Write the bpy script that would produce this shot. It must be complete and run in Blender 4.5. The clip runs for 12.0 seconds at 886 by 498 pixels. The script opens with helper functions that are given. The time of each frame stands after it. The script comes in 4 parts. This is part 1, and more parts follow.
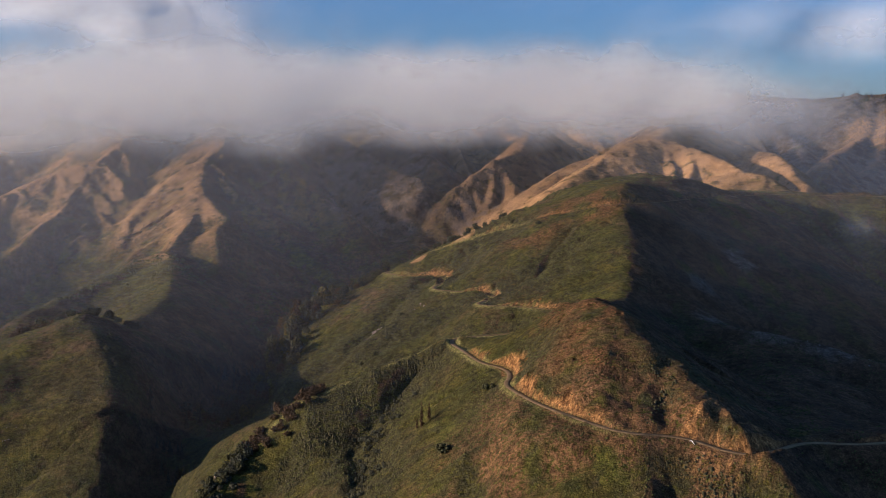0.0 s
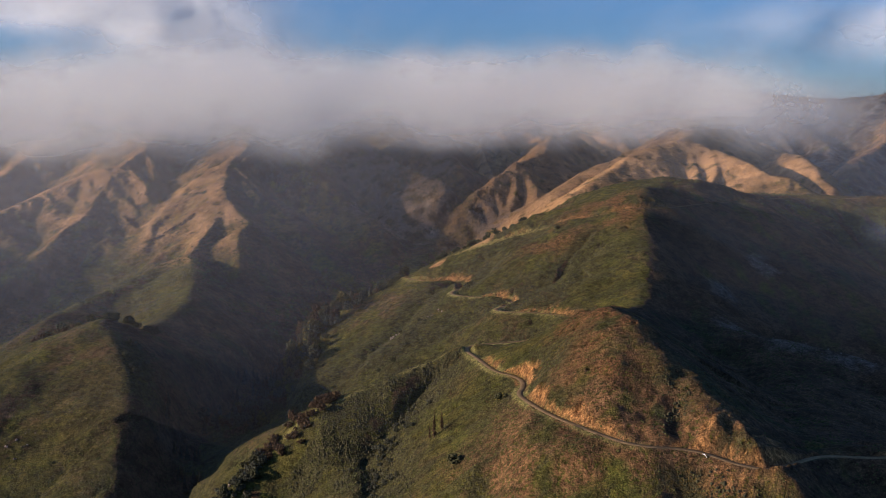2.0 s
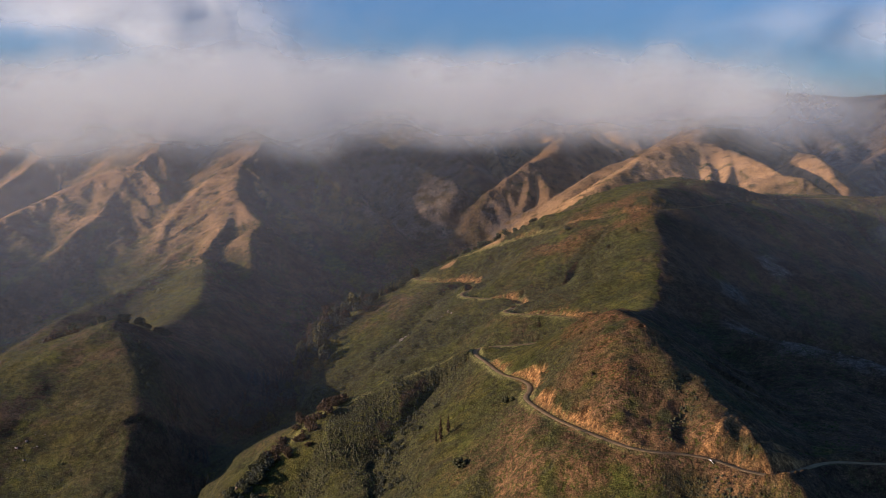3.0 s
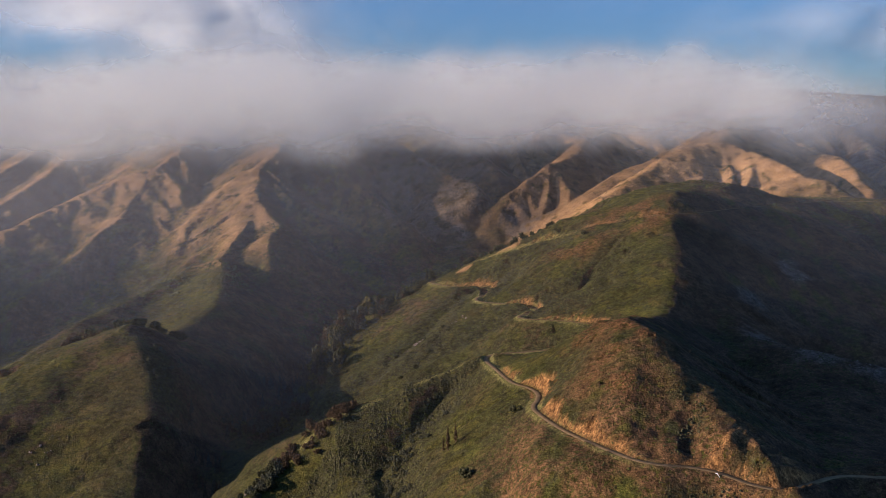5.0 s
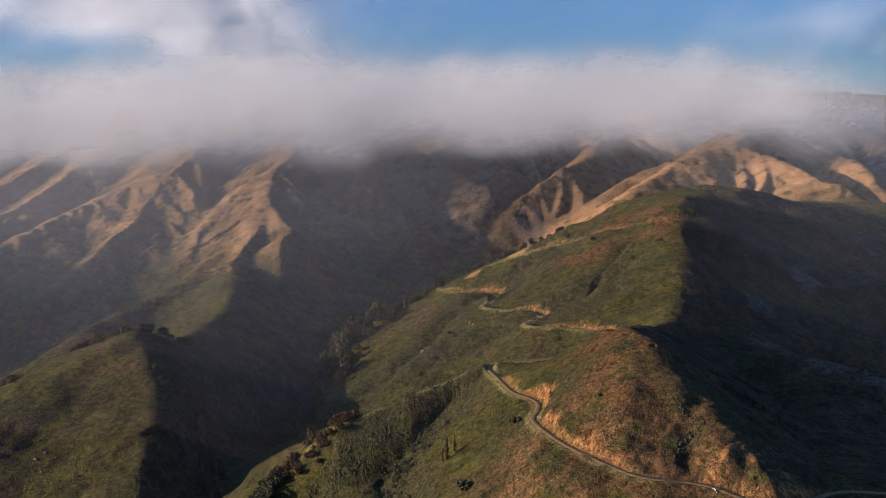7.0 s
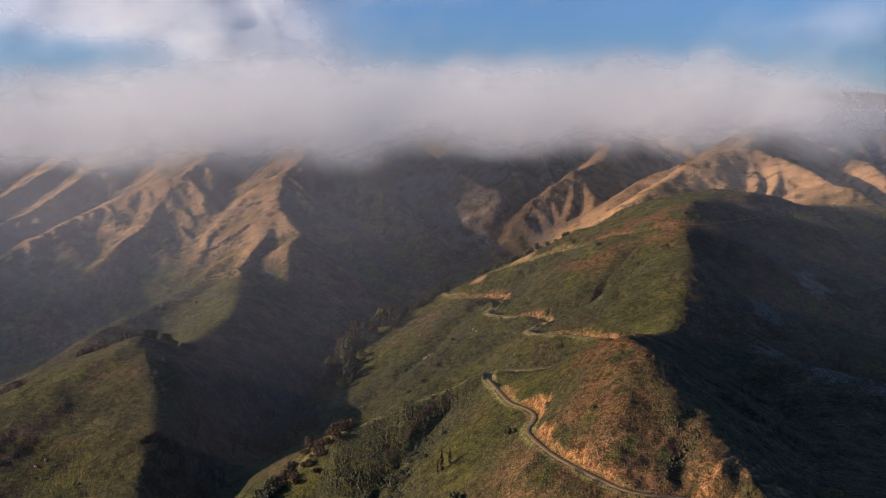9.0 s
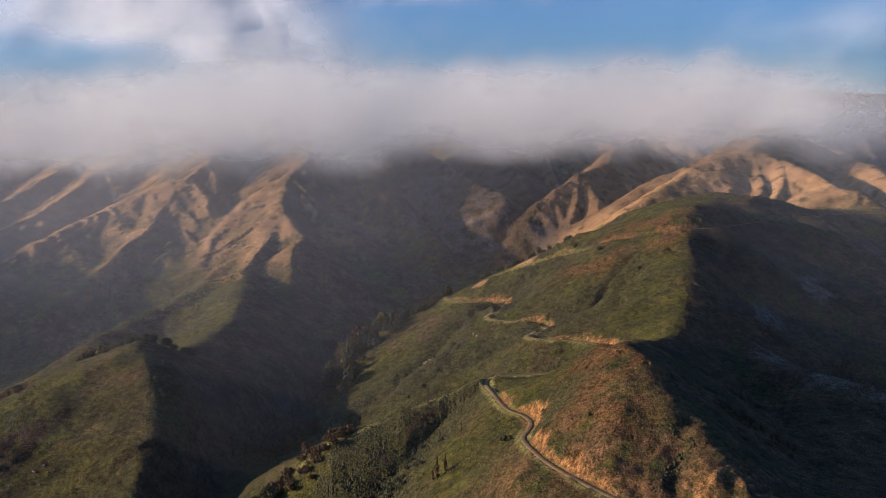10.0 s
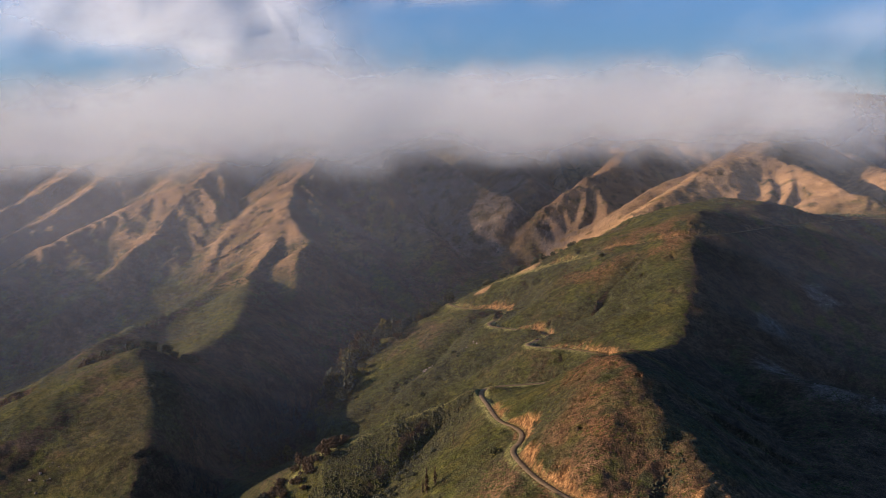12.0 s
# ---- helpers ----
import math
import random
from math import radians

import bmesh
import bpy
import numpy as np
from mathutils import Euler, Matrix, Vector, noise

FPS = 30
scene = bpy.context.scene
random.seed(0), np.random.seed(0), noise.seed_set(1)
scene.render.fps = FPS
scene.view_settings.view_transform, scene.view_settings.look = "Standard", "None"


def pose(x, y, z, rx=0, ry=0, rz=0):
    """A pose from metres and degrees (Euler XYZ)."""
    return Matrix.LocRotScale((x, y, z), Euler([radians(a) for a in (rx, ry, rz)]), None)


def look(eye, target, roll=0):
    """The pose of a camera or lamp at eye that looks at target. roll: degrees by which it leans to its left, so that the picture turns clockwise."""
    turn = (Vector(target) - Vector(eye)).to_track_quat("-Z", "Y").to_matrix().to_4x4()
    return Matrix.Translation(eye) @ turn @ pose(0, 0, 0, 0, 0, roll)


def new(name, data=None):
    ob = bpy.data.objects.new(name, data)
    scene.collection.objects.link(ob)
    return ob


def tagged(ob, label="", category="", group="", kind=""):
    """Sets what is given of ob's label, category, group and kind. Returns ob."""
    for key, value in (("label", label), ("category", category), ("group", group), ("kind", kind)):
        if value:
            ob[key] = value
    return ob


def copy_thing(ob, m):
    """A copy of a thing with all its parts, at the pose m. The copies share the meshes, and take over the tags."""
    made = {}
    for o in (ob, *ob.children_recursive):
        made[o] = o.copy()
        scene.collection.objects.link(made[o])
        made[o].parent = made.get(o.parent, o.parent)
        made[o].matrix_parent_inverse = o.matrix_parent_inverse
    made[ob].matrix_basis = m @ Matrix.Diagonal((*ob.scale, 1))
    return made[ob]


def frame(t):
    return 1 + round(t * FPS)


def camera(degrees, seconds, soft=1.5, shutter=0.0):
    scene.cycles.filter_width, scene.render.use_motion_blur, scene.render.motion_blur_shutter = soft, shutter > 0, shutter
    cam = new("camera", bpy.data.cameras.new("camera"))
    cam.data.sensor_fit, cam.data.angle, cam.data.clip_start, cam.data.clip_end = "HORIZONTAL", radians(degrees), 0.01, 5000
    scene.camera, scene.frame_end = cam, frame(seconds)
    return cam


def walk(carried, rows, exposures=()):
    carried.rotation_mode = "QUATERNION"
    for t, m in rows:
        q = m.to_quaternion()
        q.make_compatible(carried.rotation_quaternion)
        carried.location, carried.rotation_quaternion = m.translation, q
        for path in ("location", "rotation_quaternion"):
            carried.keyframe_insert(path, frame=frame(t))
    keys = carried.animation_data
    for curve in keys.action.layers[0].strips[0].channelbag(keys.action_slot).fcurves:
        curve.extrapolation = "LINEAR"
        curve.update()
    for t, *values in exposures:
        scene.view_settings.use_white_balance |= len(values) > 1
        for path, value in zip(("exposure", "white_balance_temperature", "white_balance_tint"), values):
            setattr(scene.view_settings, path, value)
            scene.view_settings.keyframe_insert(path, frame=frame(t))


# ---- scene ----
cam = camera(47.5, 12.0, soft=0.9)
METRES, EYE, TILT, LEAN, TURN = 90.0, 300.0, -6.0, 0.0, 0.0
ROWS = [
    (0.0, 0.0, 0.0, 0.0, 0.0, 0.0, -0.0),
    (0.5, 0.0224, 0.0091, 0.0154, 0.35, -0.03, 0.01),
    (1.0, 0.0469, 0.0197, 0.0306, 0.72, -0.03, 0.01),
    (1.5, 0.0727, 0.0306, 0.045, 1.14, -0.02, 0.02),
    (2.0, 0.1008, 0.0418, 0.0595, 1.57, -0.02, 0.03),
    (2.5, 0.1301, 0.0532, 0.0744, 2.01, -0.06, 0.04),
    (3.0, 0.1613, 0.0662, 0.0887, 2.45, -0.09, 0.04),
    (5.0, 0.2913, 0.1237, 0.1447, 4.0, -0.14, 0.02),
    (5.5, 0.3258, 0.1389, 0.1593, 4.36, -0.14, 0.01),
    (6.0, 0.3613, 0.1553, 0.1735, 4.65, -0.13, 0.01),
    (6.5, 0.3964, 0.171, 0.1881, 4.93, -0.11, 0.0),
    (7.0, 0.4315, 0.1866, 0.203, 5.18, -0.11, 0.01),
    (9.0, 0.5849, 0.267, 0.2624, 6.26, -0.1, 0.05),
    (9.5, 0.6265, 0.2903, 0.2763, 6.51, -0.05, 0.05),
    (10.0, 0.6681, 0.3123, 0.2913, 6.76, -0.01, 0.06),
    (10.5, 0.7102, 0.3344, 0.3063, 6.97, 0.02, 0.06),
    (11.0, 0.7517, 0.3567, 0.3214, 7.2, 0.03, 0.06),
    (11.5, 0.7953, 0.3803, 0.3368, 7.48, 0.04, 0.06),
    (12.0, 0.8398, 0.4067, 0.3503, 7.78, 0.06, 0.07),
]
walk(cam, [(t, pose(0, 0, EYE, TILT, LEAN, TURN) @ pose(METRES * x, METRES * y, METRES * z, 90 + pitch, roll, yaw)) for t, x, y, z, yaw, pitch, roll in ROWS],
     exposures=[(0.0, 0.46, 4860, 21), (12.0, 0.64, 4860, 21)])
# ---- light ----
SUN_AZ, SUN_EL = radians(-101.5), radians(12.0)
world = bpy.data.worlds.new("sky")
scene.world = world
world.use_nodes = True
wn, wl = world.node_tree.nodes, world.node_tree.links
sky = wn.new("ShaderNodeTexSky")
sky.sky_type, sky.sun_disc = "NISHITA", False
sky.sun_elevation, sky.sun_rotation = SUN_EL, SUN_AZ
sky.air_density, sky.dust_density, sky.ozone_density = 1.0, 1.3, 3.2
wn["Background"].inputs[1].default_value = 0.078
wl.new(sky.outputs[0], wn["Background"].inputs[0])
sun_dir = Vector((math.sin(SUN_AZ) * math.cos(SUN_EL), math.cos(SUN_AZ) * math.cos(SUN_EL), math.sin(SUN_EL)))
lamp = bpy.data.lights.new("sun", "SUN")
lamp.energy, lamp.angle, lamp.color = 5.0, radians(0.6), (1.0, 0.65, 0.32)
sun = new("sun", lamp)
sun.matrix_world = look(sun_dir * 4000, (0, 0, 0))
scene.cycles.transparent_max_bounces = 40

# ---- noise on arrays ----
PERM = np.random.RandomState(7).permutation(1024)
GRAD = np.random.RandomState(8).uniform(0, 2 * math.pi, 1024)
GX, GY = np.cos(GRAD), np.sin(GRAD)


def grad_noise(x, y):
    """Gradient noise, about -0.7 to 0.7."""
    xi, yi = np.floor(x).astype(int), np.floor(y).astype(int)
    xf, yf = x - xi, y - yi
    u, v = xf * xf * xf * (xf * (xf * 6 - 15) + 10), yf * yf * yf * (yf * (yf * 6 - 15) + 10)

    def corner(i, j):
        h = PERM[(PERM[(xi + i) & 1023] + yi + j) & 1023]
        return GX[h] * (xf - i) + GY[h] * (yf - j)
    a, b = corner(0, 0), corner(1, 0)
    c, d = corner(0, 1), corner(1, 1)
    return (a + u * (b - a)) + v * ((c + u * (d - c)) - (a + u * (b - a)))


def fbm(x, y, octaves=4, gain=0.5):
    total, amp = 0.0, 1.0
    for k in range(octaves):
        total = total + amp * grad_noise(x * 2.0 ** k + 17.3 * k, y * 2.0 ** k - 9.1 * k)
        amp *= gain
    return total


def smooth(e0, e1, x):
    t = np.clip((x - e0) / (e1 - e0), 0, 1)
    return t * t * (3 - 2 * t)


# ---- the land: crests that fall away to both sides ----
# crest points from high to low; slope to the west and to the east; rounding of the crest; depth of the side gullies; where there is one, the distance of a brow and how much steeper it is below
CRESTS = [
    ([(330, 1480, 205), (275, 1320, 246), (235, 1200, 256), (200, 1090, 258), (180, 1020, 249)], .42, .78, 40, 4, 230, .5),
    ([(155, 1140, 252), (205, 1165, 262), (255, 1175, 263), (305, 1185, 256), (345, 1195, 240)], .5, .55, 48, 1),
    ([(200, 1080, 258), (178, 1010, 249), (168, 919, 217), (157, 861, 194), (145, 795, 177), (120, 730, 182)], .39, .66, 7, 3, 338, .7),
    ([(140, 790, 172), (115, 720, 188), (98, 650, 201), (104, 620, 198), (115, 572, 188), (127, 539, 180), (135, 508, 169), (151, 475, 160), (170, 430, 132), (190, 380, 98)], .64, .62, 8, 5),
    ([(240, 720, 146), (215, 620, 142), (210, 520, 144), (240, 440, 112)], .5, .4, 30, 4),
    ([(100, 612, 196), (90, 565, 184), (82, 532, 175), (85, 510, 166), (90, 480, 146), (84, 420, 114), (80, 370, 85)], .42, .6, 7, 2, 44, .5),
    ([(190, 1060, 255), (77, 1081, 227), (39, 1083, 206), (-13, 1085, 183), (-55, 1075, 160), (-117, 1079, 128), (-150, 1066, 102), (-185, 1060, 55)], .42, .6, 9, 3),
    ([(85, 690, 190), (48, 711, 163), (25, 724, 154), (6, 729, 152), (-50, 708, 140), (-95, 686, 122), (-132, 668, 93), (-160, 620, 67), (-185, 560, 45), (-230, 480, 8)], .45, .7, 15, 3),
    ([(165, 900, 202), (200, 830, 168), (209, 788, 160), (220, 766, 160), (277, 738, 152), (330, 690, 140), (400, 600, 95)], .5, .5, 12, 5),
    ([(235, 1180, 262), (320, 1210, 246), (405, 1259, 239), (520, 1250, 234), (640, 1200, 205), (740, 1080, 150)], .5, .52, 20, 8),
    ([(-1100, 2100, 360), (-1180, 1850, 280), (-1300, 1600, 200), (-1400, 1400, 130)], .55, .80, 8, 11),
    ([(-358, 1900, 385), (-358, 1800, 350), (-369, 1690, 310), (-390, 1650, 277), (-382, 1590, 250), (-361, 1530, 229), (-341, 1480, 210), (-311, 1449, 196), (-312, 1390, 179), (-300, 1318, 145), (-290, 1270, 127)], .56, .8, 7, 3),
    ([(-390, 1650, 277), (-415, 1625, 258), (-435, 1600, 243), (-454, 1550, 213), (-471, 1512, 190), (-462, 1470, 172), (-460, 1430, 156)], .62, .5, 7, 3),
    ([(-371, 1560, 238), (-364, 1480, 205), (-361, 1420, 185), (-371, 1350, 156), (-345, 1270, 153), (-333, 1240, 152)], .68, .7, 8, 4),
    ([(-371, 1350, 154), (-336, 1250, 153), (-319, 1180, 149), (-303, 1095, 135), (-309, 1021, 123), (-316, 965, 125), (-330, 913, 142), (-287, 840, 126), (-254, 770, 102), (-240, 700, 73), (-235, 600, 35)], .42, .66, 8, 4),
    ([(-371, 1350, 154), (-399, 1300, 148), (-414, 1240, 136), (-437, 1150, 126), (-448, 1050, 117), (-480, 980, 90), (-540, 850, 55)], .7, .3, 8, 4),
    ([(-330, 913, 142), (-368, 940, 130), (-419, 984, 112), (-462, 990, 93), (-500, 980, 71), (-556, 950, 44)], .42, .3, 10, 4),
    ([(-548, 1900, 371), (-549, 1737, 300), (-570, 1690, 276), (-580, 1640, 247), (-581, 1580, 223), (-576, 1506, 196), (-600, 1440, 163), (-617, 1405, 144), (-624, 1360, 124), (-641, 1280, 94)], .5, .8, 7, 3),
    ([(-545, 1735, 299), (-516, 1680, 261), (-507, 1630, 232), (-519, 1600, 218)], .7, .85, 5, 3),
    ([(-570, 1690, 276), (-624, 1650, 254), (-675, 1609, 231), (-708, 1555, 209), (-717, 1500, 194), (-739, 1470, 184), (-766, 1420, 157), (-827, 1350, 137)], .5, .46, 8, 3),
    ([(-775, 1980, 350), (-777, 1900, 317), (-802, 1850, 289), (-818, 1790, 261), (-832, 1730, 235), (-863, 1670, 206), (-921, 1560, 160)], .45, .6, 8, 7),
    ([(-902, 2000, 334), (-904, 1880, 286), (-931, 1800, 249), (-961, 1700, 216)], .55, .75, 7, 7),
    ([(-330, 1760, 313), (-261, 1700, 266), (-196, 1640, 217), (-138, 1570, 180), (-107, 1520, 150)], .5, .7, 9, 5),
    ([(-289, 2000, 357), (-236, 1900, 323), (-196, 1860, 314), (-119, 1800, 273), (-77, 1735, 251), (-41, 1688, 242), (-30, 1665, 228), (-28, 1645, 196)], .85, .95, 6, 10),
    ([(183, 1950, 340), (132, 1790, 290), (88, 1722, 270), (52, 1680, 249), (20, 1640, 227), (6, 1608, 202), (2, 1585, 172)], .9, .8, 7, 4),
    ([(88, 1722, 270), (83, 1660, 233), (71, 1600, 193)], .85, .9, 5, 3),
    ([(102, 1720, 263), (117, 1660, 233), (107, 1600, 200)], .85, .9, 5, 3),
    ([(345, 1640, 322), (265, 1640, 292), (195, 1610, 262), (150, 1560, 232), (130, 1500, 205)], .5, .55, 10, 3),
    ([(386, 1700, 353), (355, 1610, 328), (334, 1556, 313), (294, 1530, 303), (242, 1480, 285), (186, 1400, 259), (141, 1338, 236), (119, 1300, 215)], .62, .55, 9, 2),
    ([(319, 1545, 301), (310, 1500, 281), (292, 1455, 264), (275, 1405, 246)], 1.05, 1.15, 4, 0),
    ([(336, 1545, 303), (338, 1490, 281), (332, 1445, 264), (313, 1395, 247)], 1.05, 1.15, 4, 0),
    ([(350, 1545, 306), (370, 1503, 292), (359, 1445, 272), (333, 1375, 242)], 1.05, 1.15, 4, 0),
    ([(370, 1503, 295), (384, 1470, 286), (395, 1430, 278), (403, 1400, 268), (411, 1375, 260), (407, 1340, 247)], .7, .8, 6, 2),
    ([(340, 1345, 246), (361, 1335, 257), (390, 1325, 263), (418, 1311, 260), (428, 1290, 249), (436, 1250, 231)], .6, .6, 9, 2),
    ([(454, 2050, 353), (473, 1930, 314), (509, 1880, 311), (524, 1830, 306), (514, 1660, 293), (492, 1500, 284), (496, 1440, 267), (499, 1380, 244)], .6, .75, 7, 4),
    ([(850, 2800, 401), (902, 2600, 407), (911, 2450, 394), (917, 2380, 403), (930, 2300, 410), (965, 2280, 402), (1020, 2250, 394), (1155, 2150, 378)], .6, .6, 12, 12),
    ([(930, 2300, 410), (919, 2250, 379), (904, 2150, 349), (855, 2050, 314), (791, 1950, 299), (742, 1880, 288), (687, 1800, 273), (647, 1720, 239)], .6, .7, 8, 10),
    ([(902, 2600, 407), (852, 2400, 361), (779, 2230, 319), (727, 2060, 286), (682, 1900, 243)], .6, .7, 8, 10),
    ([(989, 2270, 397), (931, 2100, 347), (850, 1950, 293), (770, 1820, 255), (693, 1700, 215)], .6, .7, 8, 10),
    ([(-120, 2150, 370), (-50, 1960, 300), (-10, 1830, 262), (10, 1740, 215)], .65, .75, 8, 11),
    ([(-2600, 2700, 430), (-1200, 2650, 440), (-300, 2600, 440), (500, 2600, 440), (1100, 2500, 400), (1700, 2300, 380), (2600, 2000, 380)], .35, .3, 40, 25),
    ([(600, 4250, 540), (1070, 4250, 515), (1500, 4200, 480), (1800, 4200, 505), (2600, 4100, 510), (3600, 3800, 480)], .35, .3, 40, 30),
    ([(-1010, 1760, 226), (-935, 1500, 214), (-912, 1340, 206), (-900, 1200, 168), (-900, 1050, 105), (-900, 900, 50)], .5, .8, 10, 5),
    # valley floors
    ([(-20, 1660, 172), (-60, 1500, 135), (-95, 1300, 95), (-140, 1150, 58), (-195, 1000, 32), (-215, 850, 12), (-205, 700, 0), (-195, 500, -30), (-190, 200, -60)], .22, .22, 5, 0),
    ([(450, 1150, 140), (430, 1000, 110), (400, 800, 75), (380, 600, 50), (360, 400, 15), (360, 200, -30)], .25, .25, 5, 0),
    ([(-480, 1500, 110), (-520, 1200, 70), (-600, 1000, 30), (-640, 600, -10)], .25, .25, 5, 0),
]
ROAD = [(300, 575, 136), (260, 530, 142), (220, 508, 145), (188, 506, 146), (165, 484, 149), (151, 470, 151), (137, 474, 152), (122, 486, 154), (108, 490, 155), (97, 489, 156), (85, 495, 156.5), (70, 514, 157), (54, 541, 157), (43, 568, 157), (38, 588, 157), (41, 606, 157), (41, 622, 157), (36, 635, 157),
        (25, 652, 156.5), (15, 688, 156), (7, 722, 155), (10, 740, 155), (22, 748, 155), (40, 752, 155.5), (75, 765, 157), (100, 795, 159), (98, 830, 160), (70, 855, 160), (42, 865, 159.5), (31, 876, 159.5), (38, 892, 159.5), (48, 909, 160), (38, 928, 160.5), (12, 940, 161), (-5, 951, 161), (-9, 968, 161),
        (-2, 990, 161), (5, 1008, 161), (4, 1023, 161), (-8, 1034, 161), (-30, 1044, 161), (-47, 1060, 160.5), (-57, 1073, 160.5), (-62, 1090, 160), (-45, 1110, 160)]
ROAD_UP = [(-20, 1096, 178), (20, 1072, 196), (70, 1052, 212), (120, 1020, 228), (165, 998, 239), (192, 1002, 240), (216, 1022, 240), (270, 1100, 239), (320, 1155, 238), (405, 1235, 237), (560, 1225, 235)]

# ravines: a line on the ground, depth, half width
RAVINES = [
    ([(-14, 694), (-24, 680), (-40, 660), (-50, 632), (-44, 585), (-58, 535), (-90, 470), (-130, 400)], 13, 12),
    ([(75, 815), (30, 815), (-40, 845), (-100, 820), (-160, 790)], 9, 15),
    ([(120, 940), (85, 922), (48, 910), (5, 897), (-60, 882), (-120, 860)], 7, 12),
    ([(122, 548), (119, 525), (114, 500), (112, 470), (110, 420)], 4.5, 8),
    ([(138, 495), (133, 470), (130, 430)], 4, 5),
    ([(70, 1045), (35, 1036), (5, 1025), (-35, 995), (-62, 945), (-90, 900), (-130, 870)], 7, 11),
    ([(125, 975), (105, 955), (92, 930)], 3.5, 4),
    ([(110, 900), (70, 900), (45, 885)], 4, 6),
    ([(85, 1040), (40, 1010), (10, 985)], 6, 10),
    ([(60, 620), (30, 570), (20, 520), (5, 460)], 4, 9),
    ([(124, 473), (128, 450), (132, 420), (138, 370)], 20, 14),
    ([(-150, 1160), (-192, 1080), (-217, 990), (-227, 920), (-228, 840), (-216, 740), (-206, 640), (-200, 520)], 28, 26),
]


def rounded(pts, step):
    """A smooth line through pts (Catmull-Rom), sampled about every step metres."""
    p = np.array(pts, float)
    p = np.vstack([2 * p[0] - p[1], p, 2 * p[-1] - p[-2]])
    out = []
    for i in range(1, len(p) - 2):
        n = max(2, int(np.linalg.norm(p[i + 1] - p[i]) / step))
        for t in np.arange(n) / n:
            out.append(0.5 * (2 * p[i] + (p[i + 1] - p[i - 1]) * t + (2 * p[i - 1] - 5 * p[i] + 4 * p[i + 1] - p[i + 2]) * t * t + (3 * p[i] - p[i - 1] - 3 * p[i + 1] + p[i + 2]) * t ** 3))
    out.append(p[-2])
    return np.array(out)


def to_line(x, y, line):
    """Distance to a line, the height of its nearest point."""
    best, zz = np.full(x.shape, 1e9), np.zeros(x.shape)
    for a, b in zip(line[:-1], line[1:]):
        d = b[:2] - a[:2]
        t = np.clip(((x - a[0]) * d[0] + (y - a[1]) * d[1]) / (d @ d), 0, 1)
        r = np.hypot(x - a[0] - t * d[0], y - a[1] - t * d[1])
        m = r < best
        best, zz = np.where(m, r, best), np.where(m, a[2] + t * (b[2] - a[2]), zz)
    return best, zz


ROAD_LINE, ROAD_UP_LINE = rounded(ROAD, 6), rounded(ROAD_UP, 8)
ROAD_HALF = 1.7


def crest_height(n, x, y):
    """The height of the slopes that fall away from one crest."""
    pts, west, east, r, gully, *brow = CRESTS[n]
    p = np.array(pts, float)
    best = np.full(x.shape, -1e9)
    run, along, away = 0.0, np.zeros(x.shape), np.zeros(x.shape)
    for a, b in zip(p[:-1], p[1:]):
        d = (b - a)[:2]
        length = math.hypot(*d)
        t = np.clip(((x - a[0]) * d[0] + (y - a[1]) * d[1]) / length ** 2, 0, 1)
        over = (x - a[0] - t * d[0]) ** 2 + (y - a[1] - t * d[1]) ** 2
        side = (d[0] * (y - a[1]) - d[1] * (x - a[0])) / length
        dist = np.sqrt(over + 3 * np.maximum(0, over - side * side))
        slope = west + (east - west) * smooth(-8, 8, side)
        h = a[2] + t * (b[2] - a[2]) - slope * (np.sqrt(dist * dist + r * r) - r)
        if brow:
            h = h - brow[1] * np.maximum(0, dist - brow[0])
        m = h > best
        best = np.where(m, h, best)
        along, away = np.where(m, run + t * length + side * .15, along), np.where(m, dist, away)
        run += length
    if gully:
        lam = 26 + gully * 2.2
        cut = np.abs(grad_noise(along / lam + 31 * n, away / (lam * 5) + 7 * n)) * 2 - .45 + .5 * grad_noise(along / (lam * .43) + 3 * n, away / (lam * 2.2))
        best = best + gully * cut * smooth(6, 80, away) * 1.55
    return best


def crest_reach():
    """For each crest the stretch of the plan in which it can show."""
    xs, ys = np.append(np.arange(-1800, 1800, 30.0), (-7000, 7000)), np.append(np.arange(-200, 3000, 30.0), (-4000, 3600, 5000))
    xs, ys = np.sort(xs), np.sort(ys)
    gx, gy = np.meshgrid(xs, ys)
    tops = [crest_height(n, gx, gy) for n in range(len(CRESTS))]
    peak = np.maximum.reduce(tops)
    out = []
    for h in tops:
        j, i = np.nonzero(h > peak - 40)
        out.append((xs[max(i.min() - 1, 0)] - 1, xs[min(i.max() + 1, len(xs) - 1)] + 1, ys[max(j.min() - 1, 0)] - 1, ys[min(j.max() + 1, len(ys) - 1)] + 1) if len(i) else (0, 0, 0, 0))
    return out


REACH = crest_reach()


